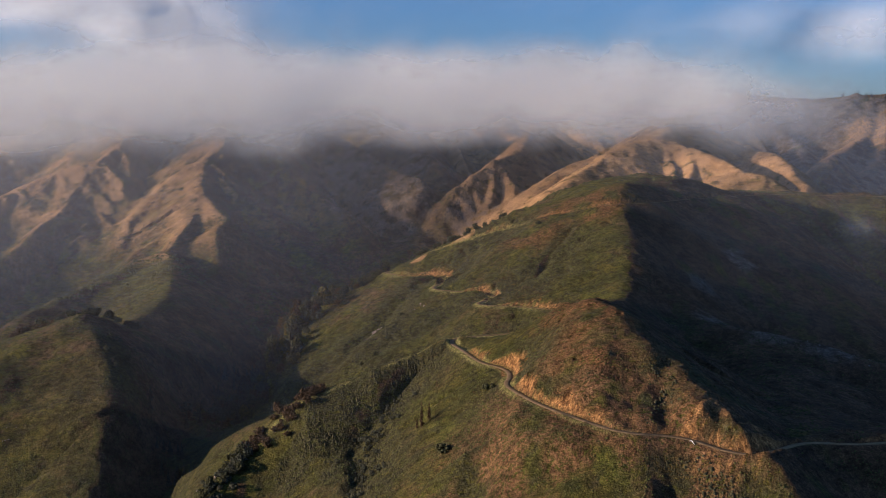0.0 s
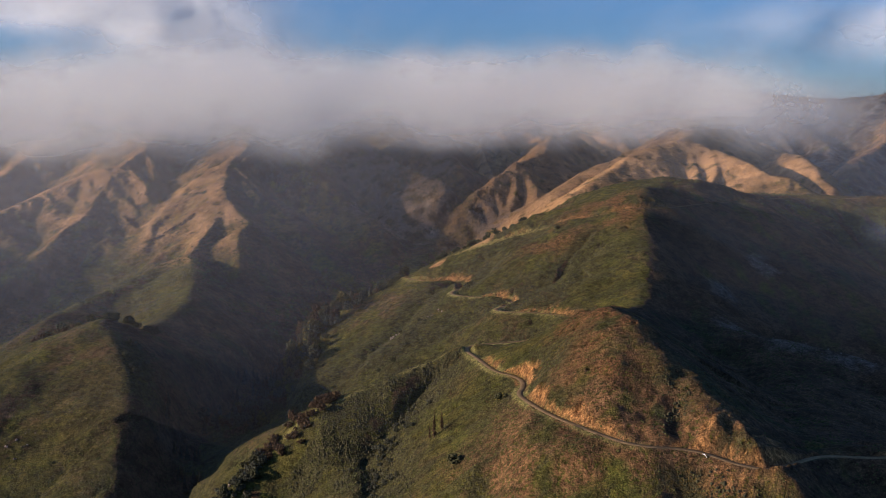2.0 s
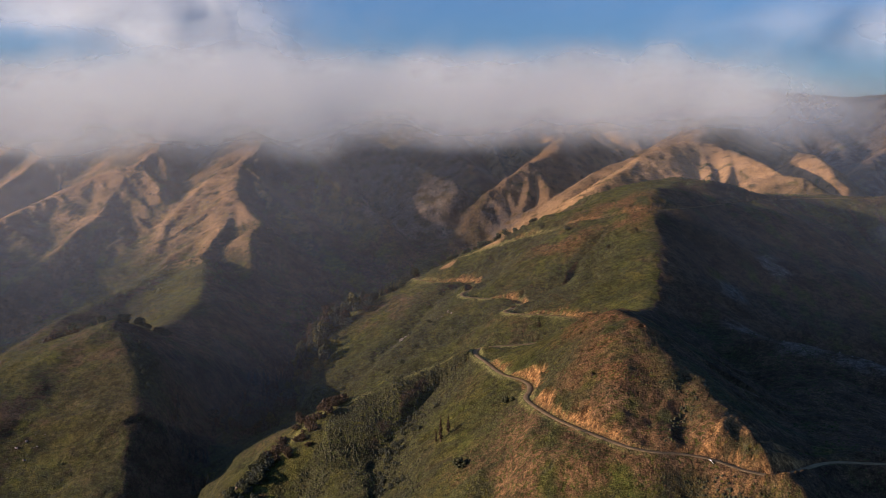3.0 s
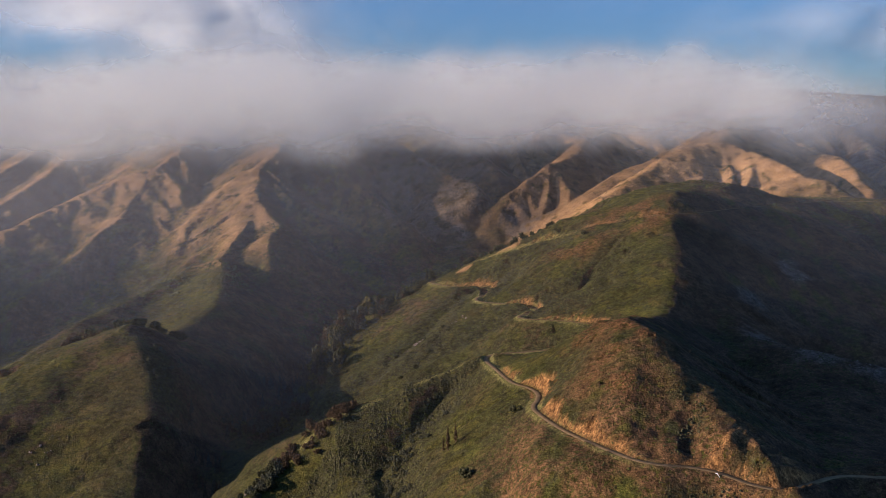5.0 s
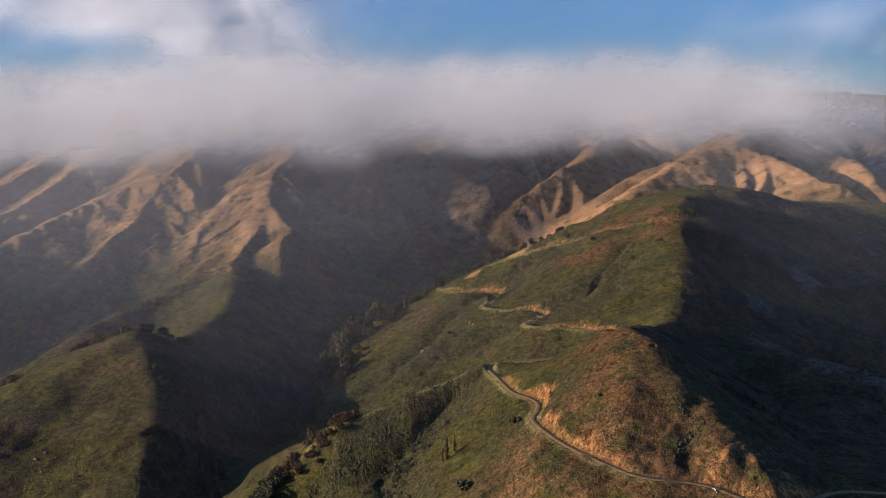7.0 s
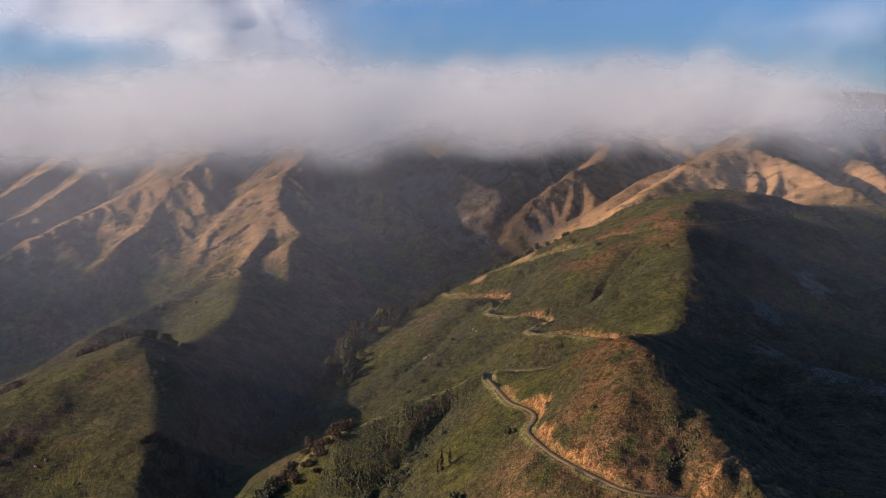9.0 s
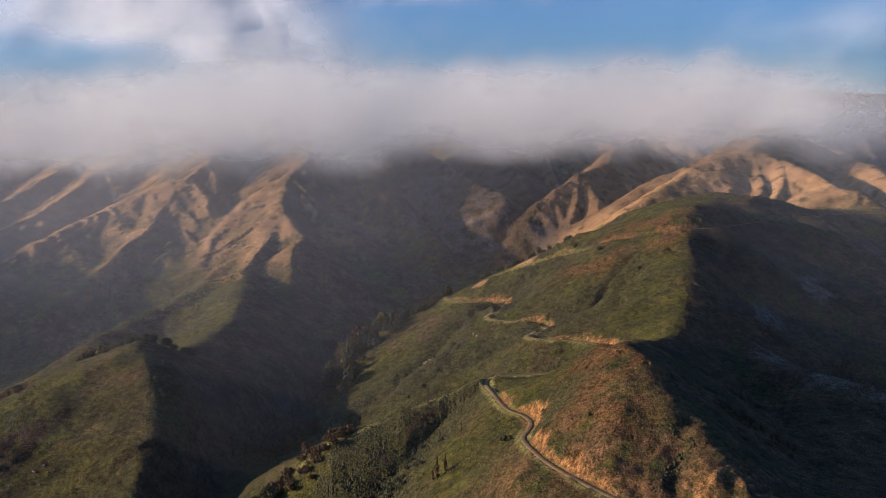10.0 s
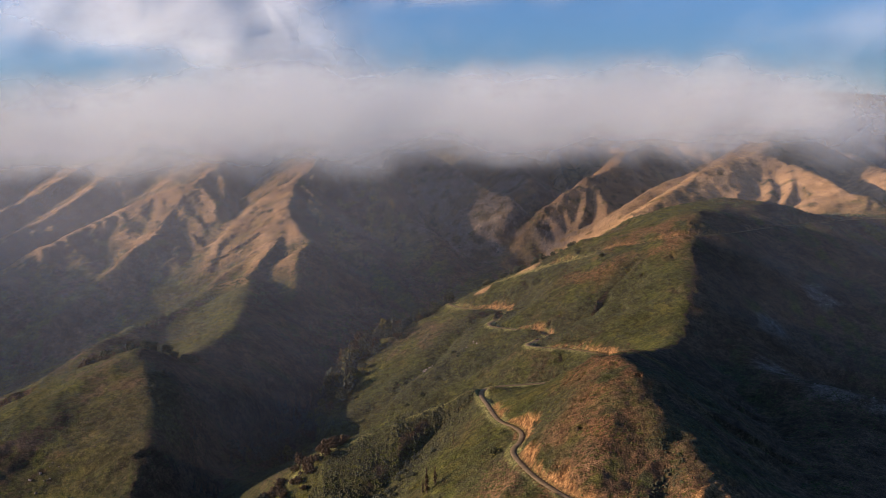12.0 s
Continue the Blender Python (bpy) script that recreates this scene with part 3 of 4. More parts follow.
# ---- cloud: many thin layers of mist, one behind the other ----
def cloud_material(name, most, tone=.7, mid_part=1.5, fine_part=.6, toward=(-.6, -.8, 1.5), through_part=.35, tint=(.935, 1.0, 1.03)):
    m = Mat(name)
    p = m.pos()
    stretch = m.t.nodes.new("ShaderNodeVectorMath")
    stretch.operation = "MULTIPLY"
    stretch.inputs[1].default_value = (1.0, .7, 1.9)
    m.t.links.new(p, stretch.inputs[0])
    mid, fine = m.noise(.0075, 4, stretch.outputs[0], .5), m.noise(.03, 3, stretch.outputs[0], .5)
    d = m.attr("mist_amount")
    a = m.math("ADD", d, m.math("MULTIPLY", m.math("SUBTRACT", mid, .5), mid_part))
    a = m.math("ADD", a, m.math("MULTIPLY", m.math("SUBTRACT", fine, .5), fine_part))
    a = m.math("MULTIPLY", m.span(a, .08, .95), m.span(d, 0, .2))
    a = m.math("MULTIPLY", a, most)
    t = m.t
    dif, tra, mixs, clear, fin = (t.nodes.new("ShaderNode" + k) for k in ("BsdfDiffuse", "BsdfTranslucent", "MixShader", "BsdfTransparent", "MixShader"))
    # droplets scatter to all sides alike: the shading normal leans to the sky and the light, not across the layer
    lean = t.nodes.new("ShaderNodeVectorMath")
    lean.operation = "ADD"
    geo = t.nodes.new("ShaderNodeNewGeometry")
    t.links.new(geo.outputs["Normal"], lean.inputs[0])
    lean.inputs[1].default_value = toward
    unit = t.nodes.new("ShaderNodeVectorMath")
    unit.operation = "NORMALIZE"
    t.links.new(lean.outputs[0], unit.inputs[0])
    for n in (dif, tra):
        n.inputs[0].default_value = (tone * tint[0], tone * tint[1], tone * tint[2], 1)
        t.links.new(unit.outputs[0], n.inputs["Normal"])
    t.links.new(dif.outputs[0], mixs.inputs[1]), t.links.new(tra.outputs[0], mixs.inputs[2])
    mixs.inputs[0].default_value = through_part
    t.links.new(a, fin.inputs[0]), t.links.new(clear.outputs[0], fin.inputs[1]), t.links.new(mixs.outputs[0], fin.inputs[2])
    t.links.new(fin.outputs[0], m.out.inputs["Surface"])
    return m.m


def mist_layer(parent, mat, x0, x1, z0, z1, y_of, density, step=22, clear=0):
    """One ragged layer: an upright wavy sheet, kept only where the mist has some density; with clear it thins out towards the ground."""
    u, w = np.meshgrid(np.arange(x0, x1, step), np.arange(z0, z1, step * .55))
    v = y_of(u, w)
    d = np.clip(density(u, v, w), 0, 1)
    if clear:
        d = d * smooth(-4, clear, w - height(u, v).reshape(u.shape))
    me = grid_mesh("layer", np.stack([u, v, w], -1).reshape(-1, 3), *u.shape)
    me.attributes.new("mist_amount", "FLOAT", "POINT").data.foreach_set("value", d.astype(np.float32).ravel())
    bm = bmesh.new()
    bm.from_mesh(me)
    flat = d.ravel()
    bm.verts.ensure_lookup_table()
    bmesh.ops.delete(bm, geom=[q for q in bm.verts if flat[q.index] < .004], context="VERTS")
    bm.to_mesh(me)
    bm.free()
    me.materials.append(mat)
    ob = new("layer", me)
    ob.parent = parent


BANK = cloud_material("cloud_mist", .46, .95, .8, .12, tint=(.90, .975, 1.01))
THIN = cloud_material("thin_mist", .052, .8, .3, .1, (.3, -1.0, 1.6), .0, (1.02, .98, .87))
WISP = cloud_material("wisp_mist", .13, .8, 1.2, .5, (.3, -1.0, 1.6), .0)
HIGH = cloud_material("high_cloud_mist", .42, .97, .45, .08, (-1.4, -1.0, 1.2), tint=(.89, .975, 1.06))
bank = tagged(new("cloud_bank"), "low grey-white cloud bank lying over the ridges", "cloud")
for n in range(8):
    def bank_y(u, w, n=n):
        return 1440 + n * 58 + 14 * fbm(u / 300 + 5 * n, w / 300, 2) + 20 * np.sin(u / 510 + n)

    def bank_density(u, v, w, n=n):
        roll = fbm(u / 170 + 3, v / 170 + .3 * n, 3)
        low = 316 + 40 * fbm(u / 190 + 8, v / 200, 4) - 14 * smooth(-100, -600, u) - 10 * smooth(150, 330, u)
        high = 434 + 40 * roll + 16 * fbm(u / 70 + 2, v / 90 + .5 * n, 3) + 12 * smooth(-250, -450, u) * smooth(-620, -480, u) - 50 * smooth(250, 600, u)
        return smooth(low - 55, low + 65, w) * smooth(high + 55, high - 65, w) * smooth(880, 280, u + 60 * roll)
    mist_layer(bank, BANK, -900, 900, 225, 530, bank_y, bank_density, clear=22)

plume = tagged(new("high_cloud"), "thin pale plume of cloud drifting above the bank", "cloud")
for n in range(3):
    def plume_y(u, w, n=n):
        return 1900 + n * 130 + 60 * fbm(u / 300 + 9 * n, w / 200, 2)

    def plume_density(u, v, w, n=n):
        wob = 90 * fbm(u / 220 + 4, w / 160 + .4 * n, 4)
        stem = np.exp(-((u + 420 + (w - 420) * 1.35 + wob) / (130 + (w - 420) * .6)) ** 2) * smooth(370, 430, w)
        left = .5 * np.exp(-((u + 960 + wob) / 300) ** 2 - ((w - 590 + .5 * wob) / 55) ** 2) + .95 * np.exp(-((u + 150 + wob) / 300) ** 2 - ((w - 650 + .4 * wob) / 26) ** 2)
        right = .5 * np.exp(-((u - 800 + .8 * wob) / 260) ** 2 - ((w - 520 + .4 * wob) / 62) ** 2)
        return np.clip(stem + left + right - .12 + .3 * smooth(390, 500, w), 0, 1) * .85
    mist_layer(plume, HIGH, -1700, 1500, 380, 820, plume_y, plume_density, 30)

haze = tagged(new("mist"), "thin grey mist sinking from the cloud over the ridges", "mist")
for n in range(11):
    def haze_y(u, w, n=n):
        return 660 + 110 * n + 18 * fbm(u / 240 + 7 * n, w / 150, 2)

    def haze_density(u, v, w, n=n):
        thin = (.40 - .24 * np.exp(-((u + 90) / 230) ** 2) * smooth(2, 6, n) + .12 * fbm(u / 260 + 3 * n, w / 140, 3)) * (.75 + .25 * smooth(0, 5, n)) * (1 - .25 * smooth(-60, 160, u) * smooth(1.8, .4, n))
        west = (.35 + .4 * smooth(5, 9, n)) * smooth(150, -350, u) * smooth(-1, 3, n)
        east = .3 * smooth(140, 260, u) * smooth(.2, 2.5, n) * smooth(90, 190, w)
        under = .5 * smooth(170, 330, w) * smooth(5, 9, n) * smooth(450, 0, u)
        return np.clip(thin + west + east + under, 0, 1) * smooth(420, 270, w) * smooth(1300, 900, u)
    mist_layer(haze, THIN, -1500, 1300, -60, 430, haze_y, haze_density, 34)
for n, y0 in enumerate((1260, 1370, 1480, 1600)):
    mist_layer(haze, THIN, -1500, -250, -20, 400, lambda u, w, y0=y0, n=n: y0 + 16 * fbm(u / 240 + 5 * n, w / 150 + 9, 2), lambda u, v, w: smooth(-330, -640, u) * smooth(20, 200, w) * smooth(400, 300, w), 34)
mist_layer(haze, THIN, 350, 2400, 120, 560, lambda u, w: 1720 + .25 * (u - 350) + 30 * np.sin(u / 200), lambda u, v, w: .8 * smooth(350, 600, u) * smooth(500, 320, w) * np.ones(u.shape), 40)

wisp = tagged(new("mist_wisp"), "small wisp of mist hanging in the shaded valley", "mist")
for n in range(3):
    mist_layer(wisp, WISP, 300, 480, 165, 300, lambda u, w, n=n: 880 + 14 * n + 10 * fbm(u / 40 + n, w / 40, 2),
               lambda u, v, w, n=n: np.clip(.75 * np.exp(-((u - 372 + .3 * (w - 225)) / 24) ** 2 - ((w - 228) / 26) ** 2) - .1, 0, 1), 9)


# ---- plants ----
def leaf_material(name, dark, light, scale=.8):
    m = Mat(name)
    n = m.t.nodes.new("ShaderNodeNewGeometry")
    f = m.math("MULTIPLY", m.math("ADD", n.outputs["Random Per Island"], m.noise(scale, 3)), .5)
    c = m.mix(m.span(f, .25, .75), dark, light)
    m.bump(m.noise(2.5, 3), .6, .3)
    return m.finish(c, .85)


def bark_material():
    m = Mat("bark")
    c = m.mix(m.noise(3, 4), (.05, .035, .025), (.14, .10, .07))
    m.bump(m.noise(6, 3), .5, .1)
    return m.finish(c, .95)


SCRUB = leaf_material("scrub_leaves", (.040, .047, .013), (.105, .108, .030))
DARK_SCRUB = leaf_material("dark_thicket_leaves", (.028, .029, .014), (.080, .076, .036))
SCRUB_RED = leaf_material("russet_scrub_leaves", (.05, .027, .012), (.12, .062, .026))
CONIFER = leaf_material("conifer_needles", (.024, .026, .017), (.068, .066, .042))
BROAD = leaf_material("oak_leaves", (.026, .031, .014), (.078, .078, .034))
BROWN = leaf_material("dry_brown_leaves", (.036, .026, .013), (.082, .055, .026))
GREY = leaf_material("grey_green_leaves", (.030, .035, .023), (.080, .084, .054))
BARK = bark_material()


def tri_mesh(name, verts, faces):
    me = bpy.data.meshes.new(name)
    faces = np.asarray(faces, np.int32)
    me.vertices.add(len(verts))
    me.vertices.foreach_set("co", np.asarray(verts, np.float32).ravel())
    me.loops.add(faces.size)
    me.loops.foreach_set("vertex_index", faces.ravel())
    me.polygons.add(len(faces))
    me.polygons.foreach_set("loop_start", np.arange(0, faces.size, 3, dtype=np.int32))
    me.update(calc_edges=True)
    return me


def dome(rng):
    """A ragged low shrub of 16 faces, one across."""
    v = [(0, 0, .75 + .25 * rng.rand())]
    for k in range(5):
        a = (k + .6 * rng.rand()) * 2 * math.pi / 5
        r = .30 + .14 * rng.rand()
        v.append((r * math.cos(a), r * math.sin(a), .50 + .28 * rng.rand()))
    for k in range(5):
        a = (k + .5 + .5 * rng.rand()) * 2 * math.pi / 5
        r = .42 + .14 * rng.rand()
        v.append((r * math.cos(a), r * math.sin(a), -.15))
    f = []
    for k in range(5):
        n = (k + 1) % 5
        f += [(0, 1 + k, 1 + n), (1 + k, 6 + k, 1 + n), (1 + n, 6 + k, 6 + n)]
    return np.array(v), np.array(f)


def scatter(name, xs, ys, sizes, mat, rng, label, tall=.75):
    kinds = [dome(rng) for _ in range(6)]
    n = len(xs)
    zs = height(xs, ys)
    which, turn = rng.randint(0, 6, n), rng.uniform(0, 2 * math.pi, n)
    vv, ff = np.stack([k[0] for k in kinds])[which], kinds[0][1]
    c, q = np.cos(turn)[:, None], np.sin(turn)[:, None]
    stretch = rng.uniform(.8, 1.25, (n, 1))
    x = (vv[..., 0] * c - vv[..., 1] * q) * sizes[:, None] * stretch + xs[:, None]
    y = (vv[..., 0] * q + vv[..., 1] * c) * sizes[:, None] / stretch + ys[:, None]
    z = vv[..., 2] * sizes[:, None] * tall * rng.uniform(.7, 1.2, (n, 1)) + zs[:, None]
    faces = (ff[None] + (np.arange(n) * vv.shape[1])[:, None, None]).reshape(-1, 3)
    me = tri_mesh(name, np.stack([x, y, z], -1).reshape(-1, 3), faces)
    me.materials.append(mat)
    return tagged(new(name, me), label, "shrubs", kind="stuff")


def sample(values, x, y):
    i = np.clip(np.searchsorted(XS, x), 0, len(XS) - 1)
    j = np.clip(np.searchsorted(YS, y), 0, len(YS) - 1)
    return values[j, i]


rng = np.random.RandomState(3)


def spots(n, x0, x1, y0, y1, chance):
    x, y = rng.uniform(x0, x1, n), rng.uniform(y0, y1, n)
    keep = (rng.rand(n) < chance(x, y)) & (sample(ROAD_D, x, y) > 4.5) & (sample(CUT, x, y) < .3)
    return x[keep], y[keep]


x, y = spots(240000, -430, 340, 400, 1130, lambda x, y: np.clip(.05 + .4 * sample(SHRUB, x, y) + 1.1 * fbm(x / 30, y / 30, 4) + 1.2 * fbm(x / 6.5, y / 6.5, 2), .01, 1) * (1 - .85 * sample(RUSSET, x, y)) * (1 - .7 * sample(BARE, x, y)) * (1 - smooth(.3, .7, sample(EAST, x, y)) * (x > 100) * .85))
scatter("scrub", x, y, rng.uniform(.6, 1.35, len(x)) ** 1.8 * .8, SCRUB, rng, "low dark green coastal scrub covering the slopes", .55)
x, y = spots(150000, -160, 170, 440, 1090, lambda x, y: sample(THICKET, x, y) * np.clip(.5 + 2.0 * fbm(x / 17, y / 17, 4) + 1.2 * fbm(x / 5, y / 5, 2), 0.02, 1))
scatter("thicket", x, y, rng.uniform(.5, 1.45, len(x)) ** 2 * .95, DARK_SCRUB, rng, "dense dark thicket on the flank of the ravine", .55)
x, y = spots(26000, 0, 190, 400, 1080, lambda x, y: (.1 * (y < 760) + .9 * sample(RUSSET, x, y)) * np.clip(.45 + 1.5 * fbm(x / 9, y / 9, 3), 0, 1))
scatter("scrub", x, y, rng.uniform(.5, 1.05, len(x)) ** 2, SCRUB_RED, rng, "low russet brown scrub on the spur above the road", .55)
x, y = spots(60000, -1100, 760, 1130, 1900, lambda x, y: (1 - smooth(.3, .7, sample(EAST, x, y)) * (x > 150) * .9) * np.clip(.1 + .6 * sample(SHRUB, x, y) + 1.2 * fbm(x / 60, y / 60, 3) - .55 * sample(DRY, x, y), 0, 1))
scatter("scrub", x, y, rng.uniform(1.2, 2.3, len(x)) ** 1.5, SCRUB, rng, "dark scrub in the folds of the far slopes", .6)


def trunk_mesh(tall, r, rng, limbs):
    bm = bmesh.new()

    def tube(a, b, ra, rb):
        a, b = Vector(a), Vector(b)
        q = (b - a).to_track_quat("Z", "Y")
        rings = [[bm.verts.new(p + q @ Vector((rr * math.cos(k * math.tau / 6), rr * math.sin(k * math.tau / 6), 0))) for k in range(6)] for p, rr in ((a, ra), (b, rb))]
        for k in range(6):
            bm.faces.new((rings[0][k], rings[0][(k + 1) % 6], rings[1][(k + 1) % 6], rings[1][k]))
    bend = Vector((rng.uniform(-.3, .3), rng.uniform(-.3, .3), tall * .5))
    tube((0, 0, -.8), bend, r, r * .7), tube(bend, (bend.x * .5, bend.y * .5, tall), r * .7, r * .15)
    for k in range(limbs):
        a, h = k * 2.4 + rng.rand(), tall * rng.uniform(.35, .6)
        tube((bend.x * h / tall, bend.y * h / tall, h), (tall * .3 * math.cos(a), tall * .3 * math.sin(a), h + tall * .22), r * .4, r * .1)
    me = bpy.data.meshes.new("trunk")
    bm.to_mesh(me)
    bm.free()
    me.materials.append(BARK)
    return me


def conifer_crown(tall, wide, rng, mat, gaps=.1):
    """Whorls of drooping boughs, each a ragged wedge with some depth."""
    v, f = [], []
    levels = 11
    for k in range(levels):
        h = tall * (.14 + .84 * k / levels)
        reach = wide * (1 - k / levels) ** .8 * rng.uniform(.75, 1.1) + .15
        for b in range(7):
            if rng.rand() < gaps:
                continue
            a = b * math.tau / 7 + k * .6 + rng.uniform(-.3, .3)
            rr, half = reach * rng.uniform(.65, 1.1), rng.uniform(.28, .42)
            i = len(v)
            v += [(0, 0, h + tall * .07), (rr * math.cos(a), rr * math.sin(a), h - tall * .035), (.6 * rr * math.cos(a - half), .6 * rr * math.sin(a - half), h), (.6 * rr * math.cos(a + half), .6 * rr * math.sin(a + half), h),
                  (.3 * rr * math.cos(a), .3 * rr * math.sin(a), h - tall * .05)]
            f += [(i, i + 2, i + 1), (i, i + 1, i + 3), (i + 4, i + 1, i + 2), (i + 4, i + 3, i + 1), (i, i + 4, i + 2), (i, i + 3, i + 4)]
    i = len(v)
    v += [(.25, 0, tall * .93), (-.15, .2, tall * .93), (-.15, -.2, tall * .93), (0, 0, tall * 1.03)]
    f += [(i, i + 1, i + 3), (i + 1, i + 2, i + 3), (i + 2, i, i + 3)]
    me = tri_mesh("crown", v, f)
    me.materials.append(mat)
    return me


def broad_crown(tall, wide, rng, mat, low=.25, clumps=70):
    """Many small leafy clumps with gaps between them."""
    v, f = [], []
    for _ in range(clumps):
        d = rng.normal(size=3)
        d = d / np.linalg.norm(d) * rng.uniform(.45, 1.0)
        c = np.array([d[0] * wide, d[1] * wide, tall * (low + (1 - low) * (.5 + .5 * d[2]))])
        s = wide * rng.uniform(.16, .30)
        i = len(v)
        for p in ((1, 0, 0), (-1, 0, 0), (0, 1, 0), (0, -1, 0), (0, 0, .8), (0, 0, -.7)):
            v.append(tuple(c + s * (np.array(p) * rng.uniform(.7, 1.25) + rng.uniform(-.25, .25, 3))))
        f += [(i + a, i + b, i + 4) for a, b in ((0, 2), (2, 1), (1, 3), (3, 0))] + [(i + b, i + a, i + 5) for a, b in ((0, 2), (2, 1), (1, 3), (3, 0))]
    me = tri_mesh("crown", v, f)
    me.materials.append(mat)
    return me


def plant(name, label, category, group, trunk, crown):
    root = tagged(new(name), label, category, group)
    for key, me in (("trunk", trunk), ("crown", crown)):
        if me:
            new(key, me).parent = root
    return root


def grow(kinds, places):
    """Set the first copies of the kinds, then copies, one to each place (x, y, size)."""
    used = set()
    for n, (px, py, size) in enumerate(places):
        kind = kinds[n % len(kinds)]
        m = pose(px, py, float(height(px, py)[0]) - .1, 0, 0, float(rng.uniform(0, 360)))
        if id(kind) in used:
            ob = copy_thing(kind, m)
        else:
            ob = kind
            used.add(id(kind))
            ob.matrix_basis = m
        ob.scale = (size * rng.uniform(.85, 1.15),) * 2 + (size * rng.uniform(.85, 1.2),)


def belt(a, b, wide, n, lo, hi):
    out = []
    for _ in range(n):
        t, off = rng.rand(), rng.normal() * wide * .5
        d = np.array([b[0] - a[0], b[1] - a[1]], float)
        q = np.array([-d[1], d[0]]) / np.hypot(*d)
        out.append((a[0] + d[0] * t + q[0] * off, a[1] + d[1] * t + q[1] * off, rng.uniform(lo, hi)))
    return out


FIRS = [plant("conifer_tree", "dark green conifer standing in the shaded valley", "tree", "valley conifers", trunk_mesh(13, .3, rng, 0), conifer_crown(15, w, rng, CONIFER)) for w in (3.0, 3.8, 3.4)]
grow(FIRS, belt((-66, 1096), (-125, 1082), 14, 10, .7, 1.1) + belt((-125, 1080), (-172, 965), 26, 34, .7, 1.5) + belt((-170, 965), (-190, 850), 30, 30, .7, 1.5) + belt((-200, 1050), (-222, 900), 26, 26, .6, 1.3) + belt((-225, 850), (-215, 720), 30, 14, .6, 1.1))
OAKS = [plant("broadleaf_tree", "round dark green broadleaf tree on the slope", "tree", "slope trees", trunk_mesh(5, .28, rng, 4), broad_crown(7.5, 3.4, rng, BROAD)) for _ in range(3)]
grow(OAKS, belt((-40, 1118), (70, 1112), 14, 30, .6, 1.1) + belt((-136, 666), (-182, 575), 12, 40, .6, 1.2) + belt((-415, 990), (-335, 938), 9, 36, .9, 1.6) + belt((-335, 936), (-292, 948), 9, 20, .9, 1.5) + belt((-300, 900), (-262, 800), 10, 16, .4, .7)
     + belt((-66, 1090), (-122, 1082), 12, 20, .6, 1.2) + belt((-125, 1075), (-163, 950), 15, 30, .6, 1.3) + belt((-163, 950), (-165, 850), 14, 20, .6, 1.2))
OLIVE = leaf_material("olive_leaves", (.040, .040, .012), (.105, .090, .024))
MIXED = [plant("broadleaf_tree", text, "tree", "valley woods", trunk_mesh(5, .28, rng, 4), broad_crown(8.5, 3.2, rng, mat, .2, 80)) for mat, text in
         ((GREY, "tall grey-green broadleaf tree in the valley wood"), (OLIVE, "yellowing olive broadleaf tree in the valley wood"), (BROAD, "dark green broadleaf tree in the valley wood"), (BROWN, "russet brown broadleaf tree in the valley wood"), (GREY, "tall grey-green broadleaf tree in the valley wood"))]
grow(MIXED, belt((-60, 1094), (-125, 1082), 16, 26, .6, 1.3) + belt((-126, 1080), (-174, 955), 36, 75, .8, 2.0) + belt((-170, 955), (-190, 840), 38, 60, .7, 1.9))
BROWNS = [plant("thicket_tree", "leafless-looking russet brown thicket tree", "tree", "brown thicket", trunk_mesh(3, .16, rng, 4), broad_crown(4.6, 2.6, rng, BROWN, .1, 60)) for _ in range(2)]
grow(BROWNS, belt((-84, 700), (-136, 668), 14, 70, .6, 1.5) + belt((-95, 760), (-125, 745), 8, 8, .7, 1.1) + belt((-430, 996), (-370, 955), 9, 24, 1.1, 2.0))
GREYS = [plant("bush", "grey-green bush growing in the ravine", "bush", "ravine bushes", None, broad_crown(3.6, 2.4, rng, GREY, .0, 44)) for _ in range(2)]
grow(GREYS, belt((-26, 678), (-48, 640), 12, 30, .5, 1.1) + belt((-48, 640), (-46, 570), 12, 34, .5, 1.1) + belt((-128, 668), (-165, 620), 12, 40, .8, 1.7) + belt((20, 815), (-90, 825), 10, 16, .5, 1.0))
DARKS = [plant("bush", "dense dark green bush on the grassy slope", "bush", "slope bushes", None, broad_crown(4.2, 3.4, rng, BROAD, .0, 80))]
grow(DARKS, [(0, 555, 1.25), (26, 602, 1.0), (30, 596, .7), (95, 1010, .8), (-60, 880, .9), (-50, 895, .8), (-72, 872, .8)] + belt((-80, 900), (20, 960), 30, 8, .4, .7))
DEAD = [plant("dry_conifer", "tall russet brown dry conifer on the slope", "tree", "dry conifers", trunk_mesh(13, .3, rng, 0), conifer_crown(14, 2.0, rng, BROWN, .3))]
grow(DEAD, [(-13, 600, 1.1), (-8.5, 603, .95), (-16, 604, .7), (-4, 655, .5)])
SKYLINE = [plant("conifer_tree", "dark conifer on the far skyline ridge", "tree", "skyline conifers", trunk_mesh(13, .3, rng, 0), conifer_crown(15, 3.4, rng, CONIFER))]
grow(SKYLINE, belt((880, 2680), (911, 2450), 30, 16, .4, .8) + belt((911, 2450), (930, 2300), 26, 34, .3, .75) + belt((930, 2300), (1040, 2245), 26, 30, .3, .8) + belt((919, 2250), (860, 2060), 40, 14, .3, .6) + belt((1480, 4195), (1800, 4185), 90, 30, .4, .9) + belt((1800, 4185), (2100, 4165), 90, 40, .4, .9))


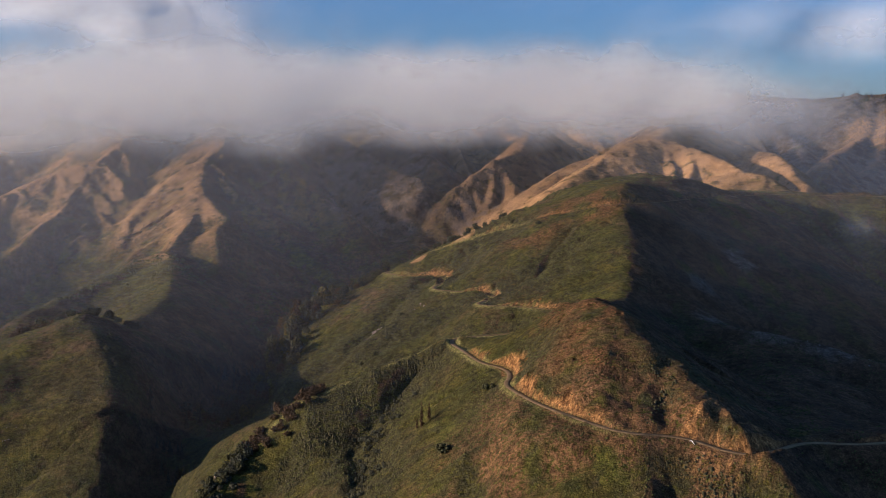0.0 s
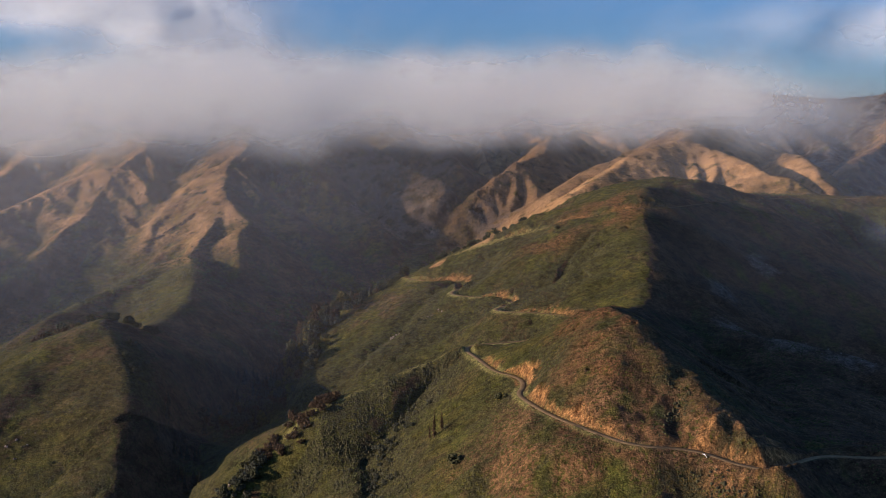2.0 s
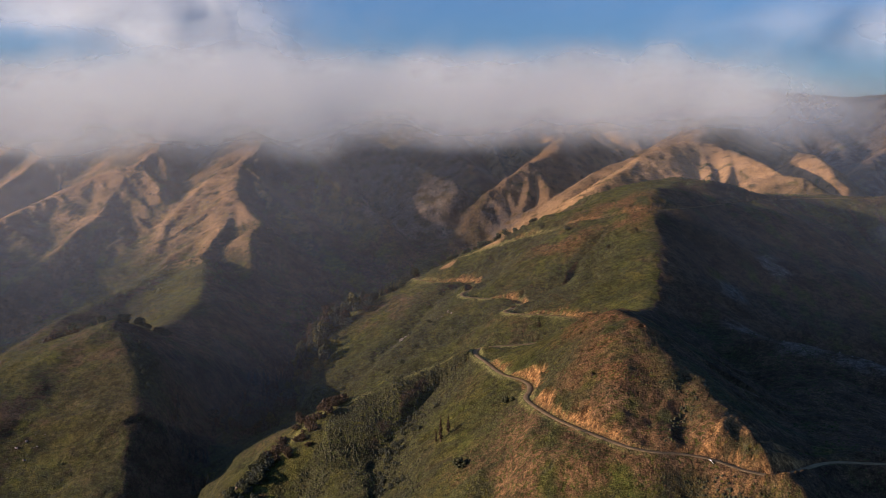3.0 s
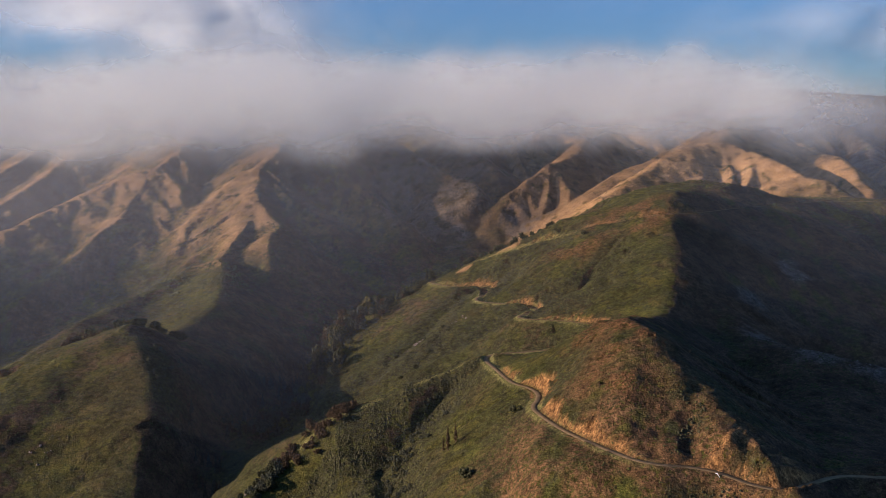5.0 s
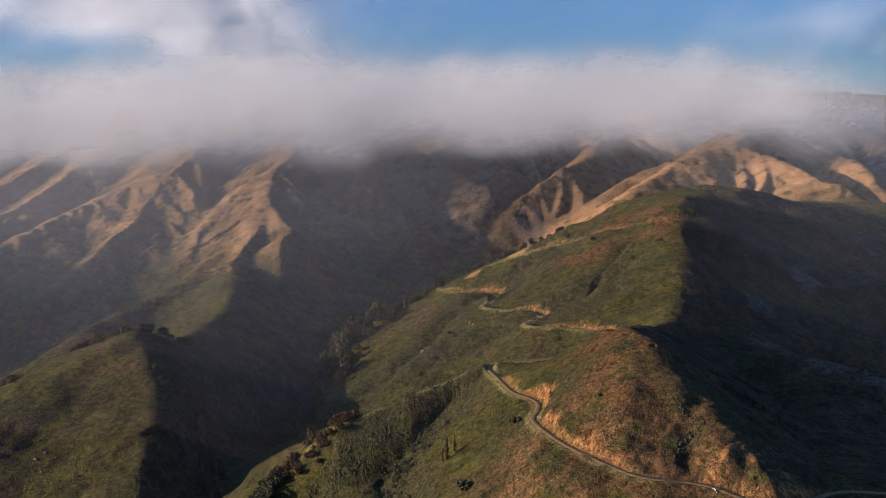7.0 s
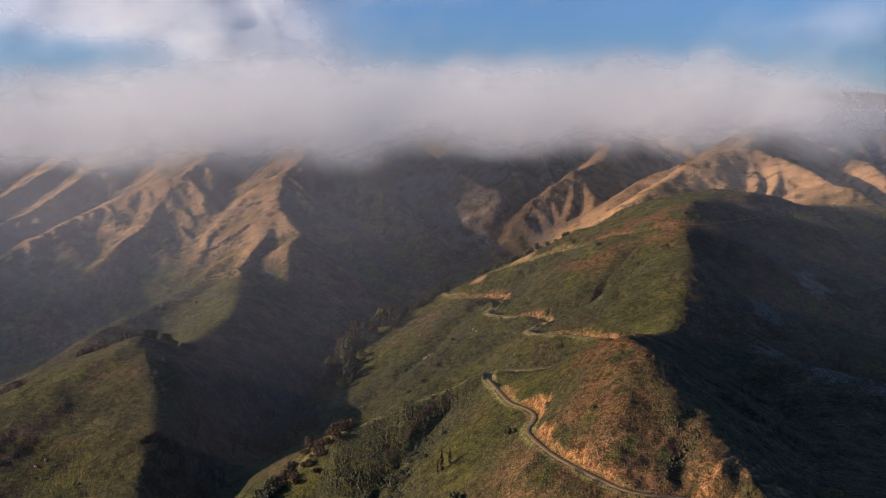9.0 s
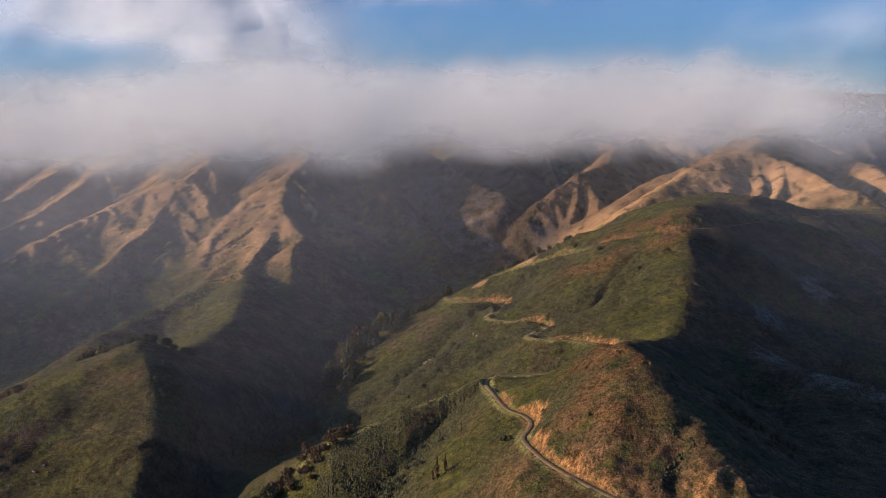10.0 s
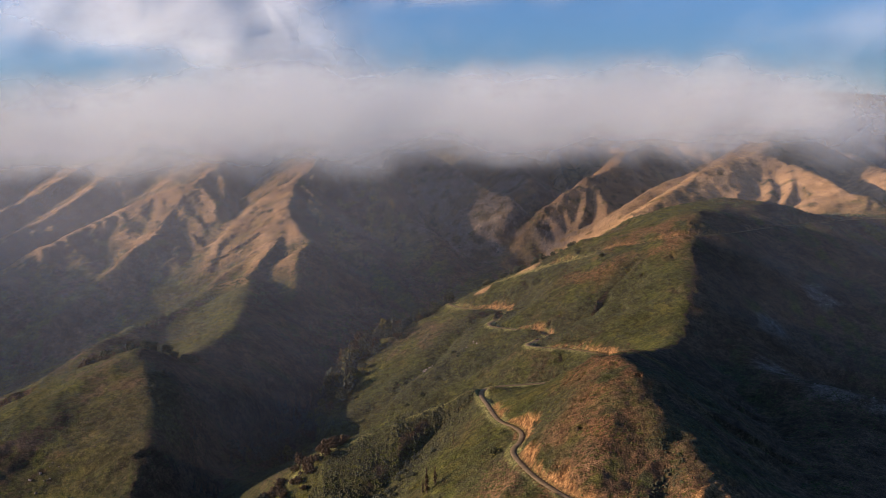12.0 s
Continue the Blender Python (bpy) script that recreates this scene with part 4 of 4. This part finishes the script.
# ---- rocks, pipe ----
def rock_material():
    m = Mat("pale_rock")
    c = m.mix(m.span(m.noise(.7, 5), .3, .7), (.10, .085, .07), (.30, .25, .20))
    m.bump(m.noise(1.3, 4), .8, .4)
    return m.finish(c, .9)


ROCKS = rock_material()


def boulder_mesh(rng):
    bm = bmesh.new()
    bmesh.ops.create_icosphere(bm, subdivisions=2, radius=1)
    cuts = [(Vector(rng.normal(size=3)).normalized(), rng.uniform(.55, .9)) for _ in range(7)]
    for q in bm.verts:
        for n, d in cuts:
            over = q.co.dot(n) - d
            if over > 0:
                q.co -= n * over
        q.co *= 1 + .07 * noise.noise(q.co * 2.5)
    me = bpy.data.meshes.new("boulder")
    bm.to_mesh(me)
    bm.free()
    me.materials.append(ROCKS)
    return me


BOULDERS = [boulder_mesh(rng) for _ in range(4)]


def boulders(places, label, group):
    for n, (px, py, s) in enumerate(places):
        ob = tagged(new("boulder", BOULDERS[n % 4]), label, "rock", group)
        ob.matrix_basis = pose(px, py, float(height(px, py)[0]) + s * .2, rng.uniform(0, 40), rng.uniform(0, 40), rng.uniform(0, 360))
        ob.scale = (s, s * rng.uniform(.6, 1), s * rng.uniform(.6, 1.1))


boulders(belt((-66, 915), (-60, 940), 9, 12, .8, 2.2) + belt((-160, 640), (-140, 660), 10, 8, .5, 1.3) + belt((-35, 920), (-20, 945), 8, 6, .5, 1.2), "pale weathered boulder jutting from the grass", "slope boulders")
boulders(belt((225, 800), (285, 738), 18, 34, .3, .9) + belt((285, 738), (330, 690), 14, 14, .3, .8), "grey boulder of the shaded rocky rib", "rib boulders")
boulders(belt((-330, 760), (-345, 730), 10, 12, .5, 1.4), "pale boulder on the grassy knoll", "knoll boulders")


def pipe():
    """A bent white drain pipe that leaves the road's edge."""
    m = Mat("white_pipe")
    white = m.finish(m.mix(m.noise(1.2, 3), (.62, .62, .60), (.80, .80, .78)), .5)
    root = tagged(new("drain_pipe"), "bent white drain pipe below the road edge", "pipe")
    z0 = float(height(122, 483)[0])
    a, b, c = Vector((121.6, 483.2, z0 + .5)), Vector((122.5, 482.4, z0 + .4)), None
    c = Vector((123.1, 480.2, float(height(123.1, 480.2)[0]) + .35))
    for key, p, q, r in (("inlet", a, b, .15), ("outlet", b, c, .15), ("elbow", b - (c - b).normalized() * .5, b + (c - b).normalized() * .5, .24)):
        bm = bmesh.new()
        turn = (q - p).to_track_quat("Z", "Y")
        rings = []
        for end, rr in ((p, r), (q, r), (q, r * .8), (p, r * .8)):
            rings.append([bm.verts.new(end + turn @ Vector((rr * math.cos(k * math.tau / 12), rr * math.sin(k * math.tau / 12), 0))) for k in range(12)])
        for i in range(4):
            for k in range(12):
                bm.faces.new((rings[i][k], rings[i][(k + 1) % 12], rings[(i + 1) % 4][(k + 1) % 12], rings[(i + 1) % 4][k]))
        me = bpy.data.meshes.new(key)
        bm.to_mesh(me)
        bm.free()
        me.materials.append(white)
        new(key, me).parent = root


pipe()
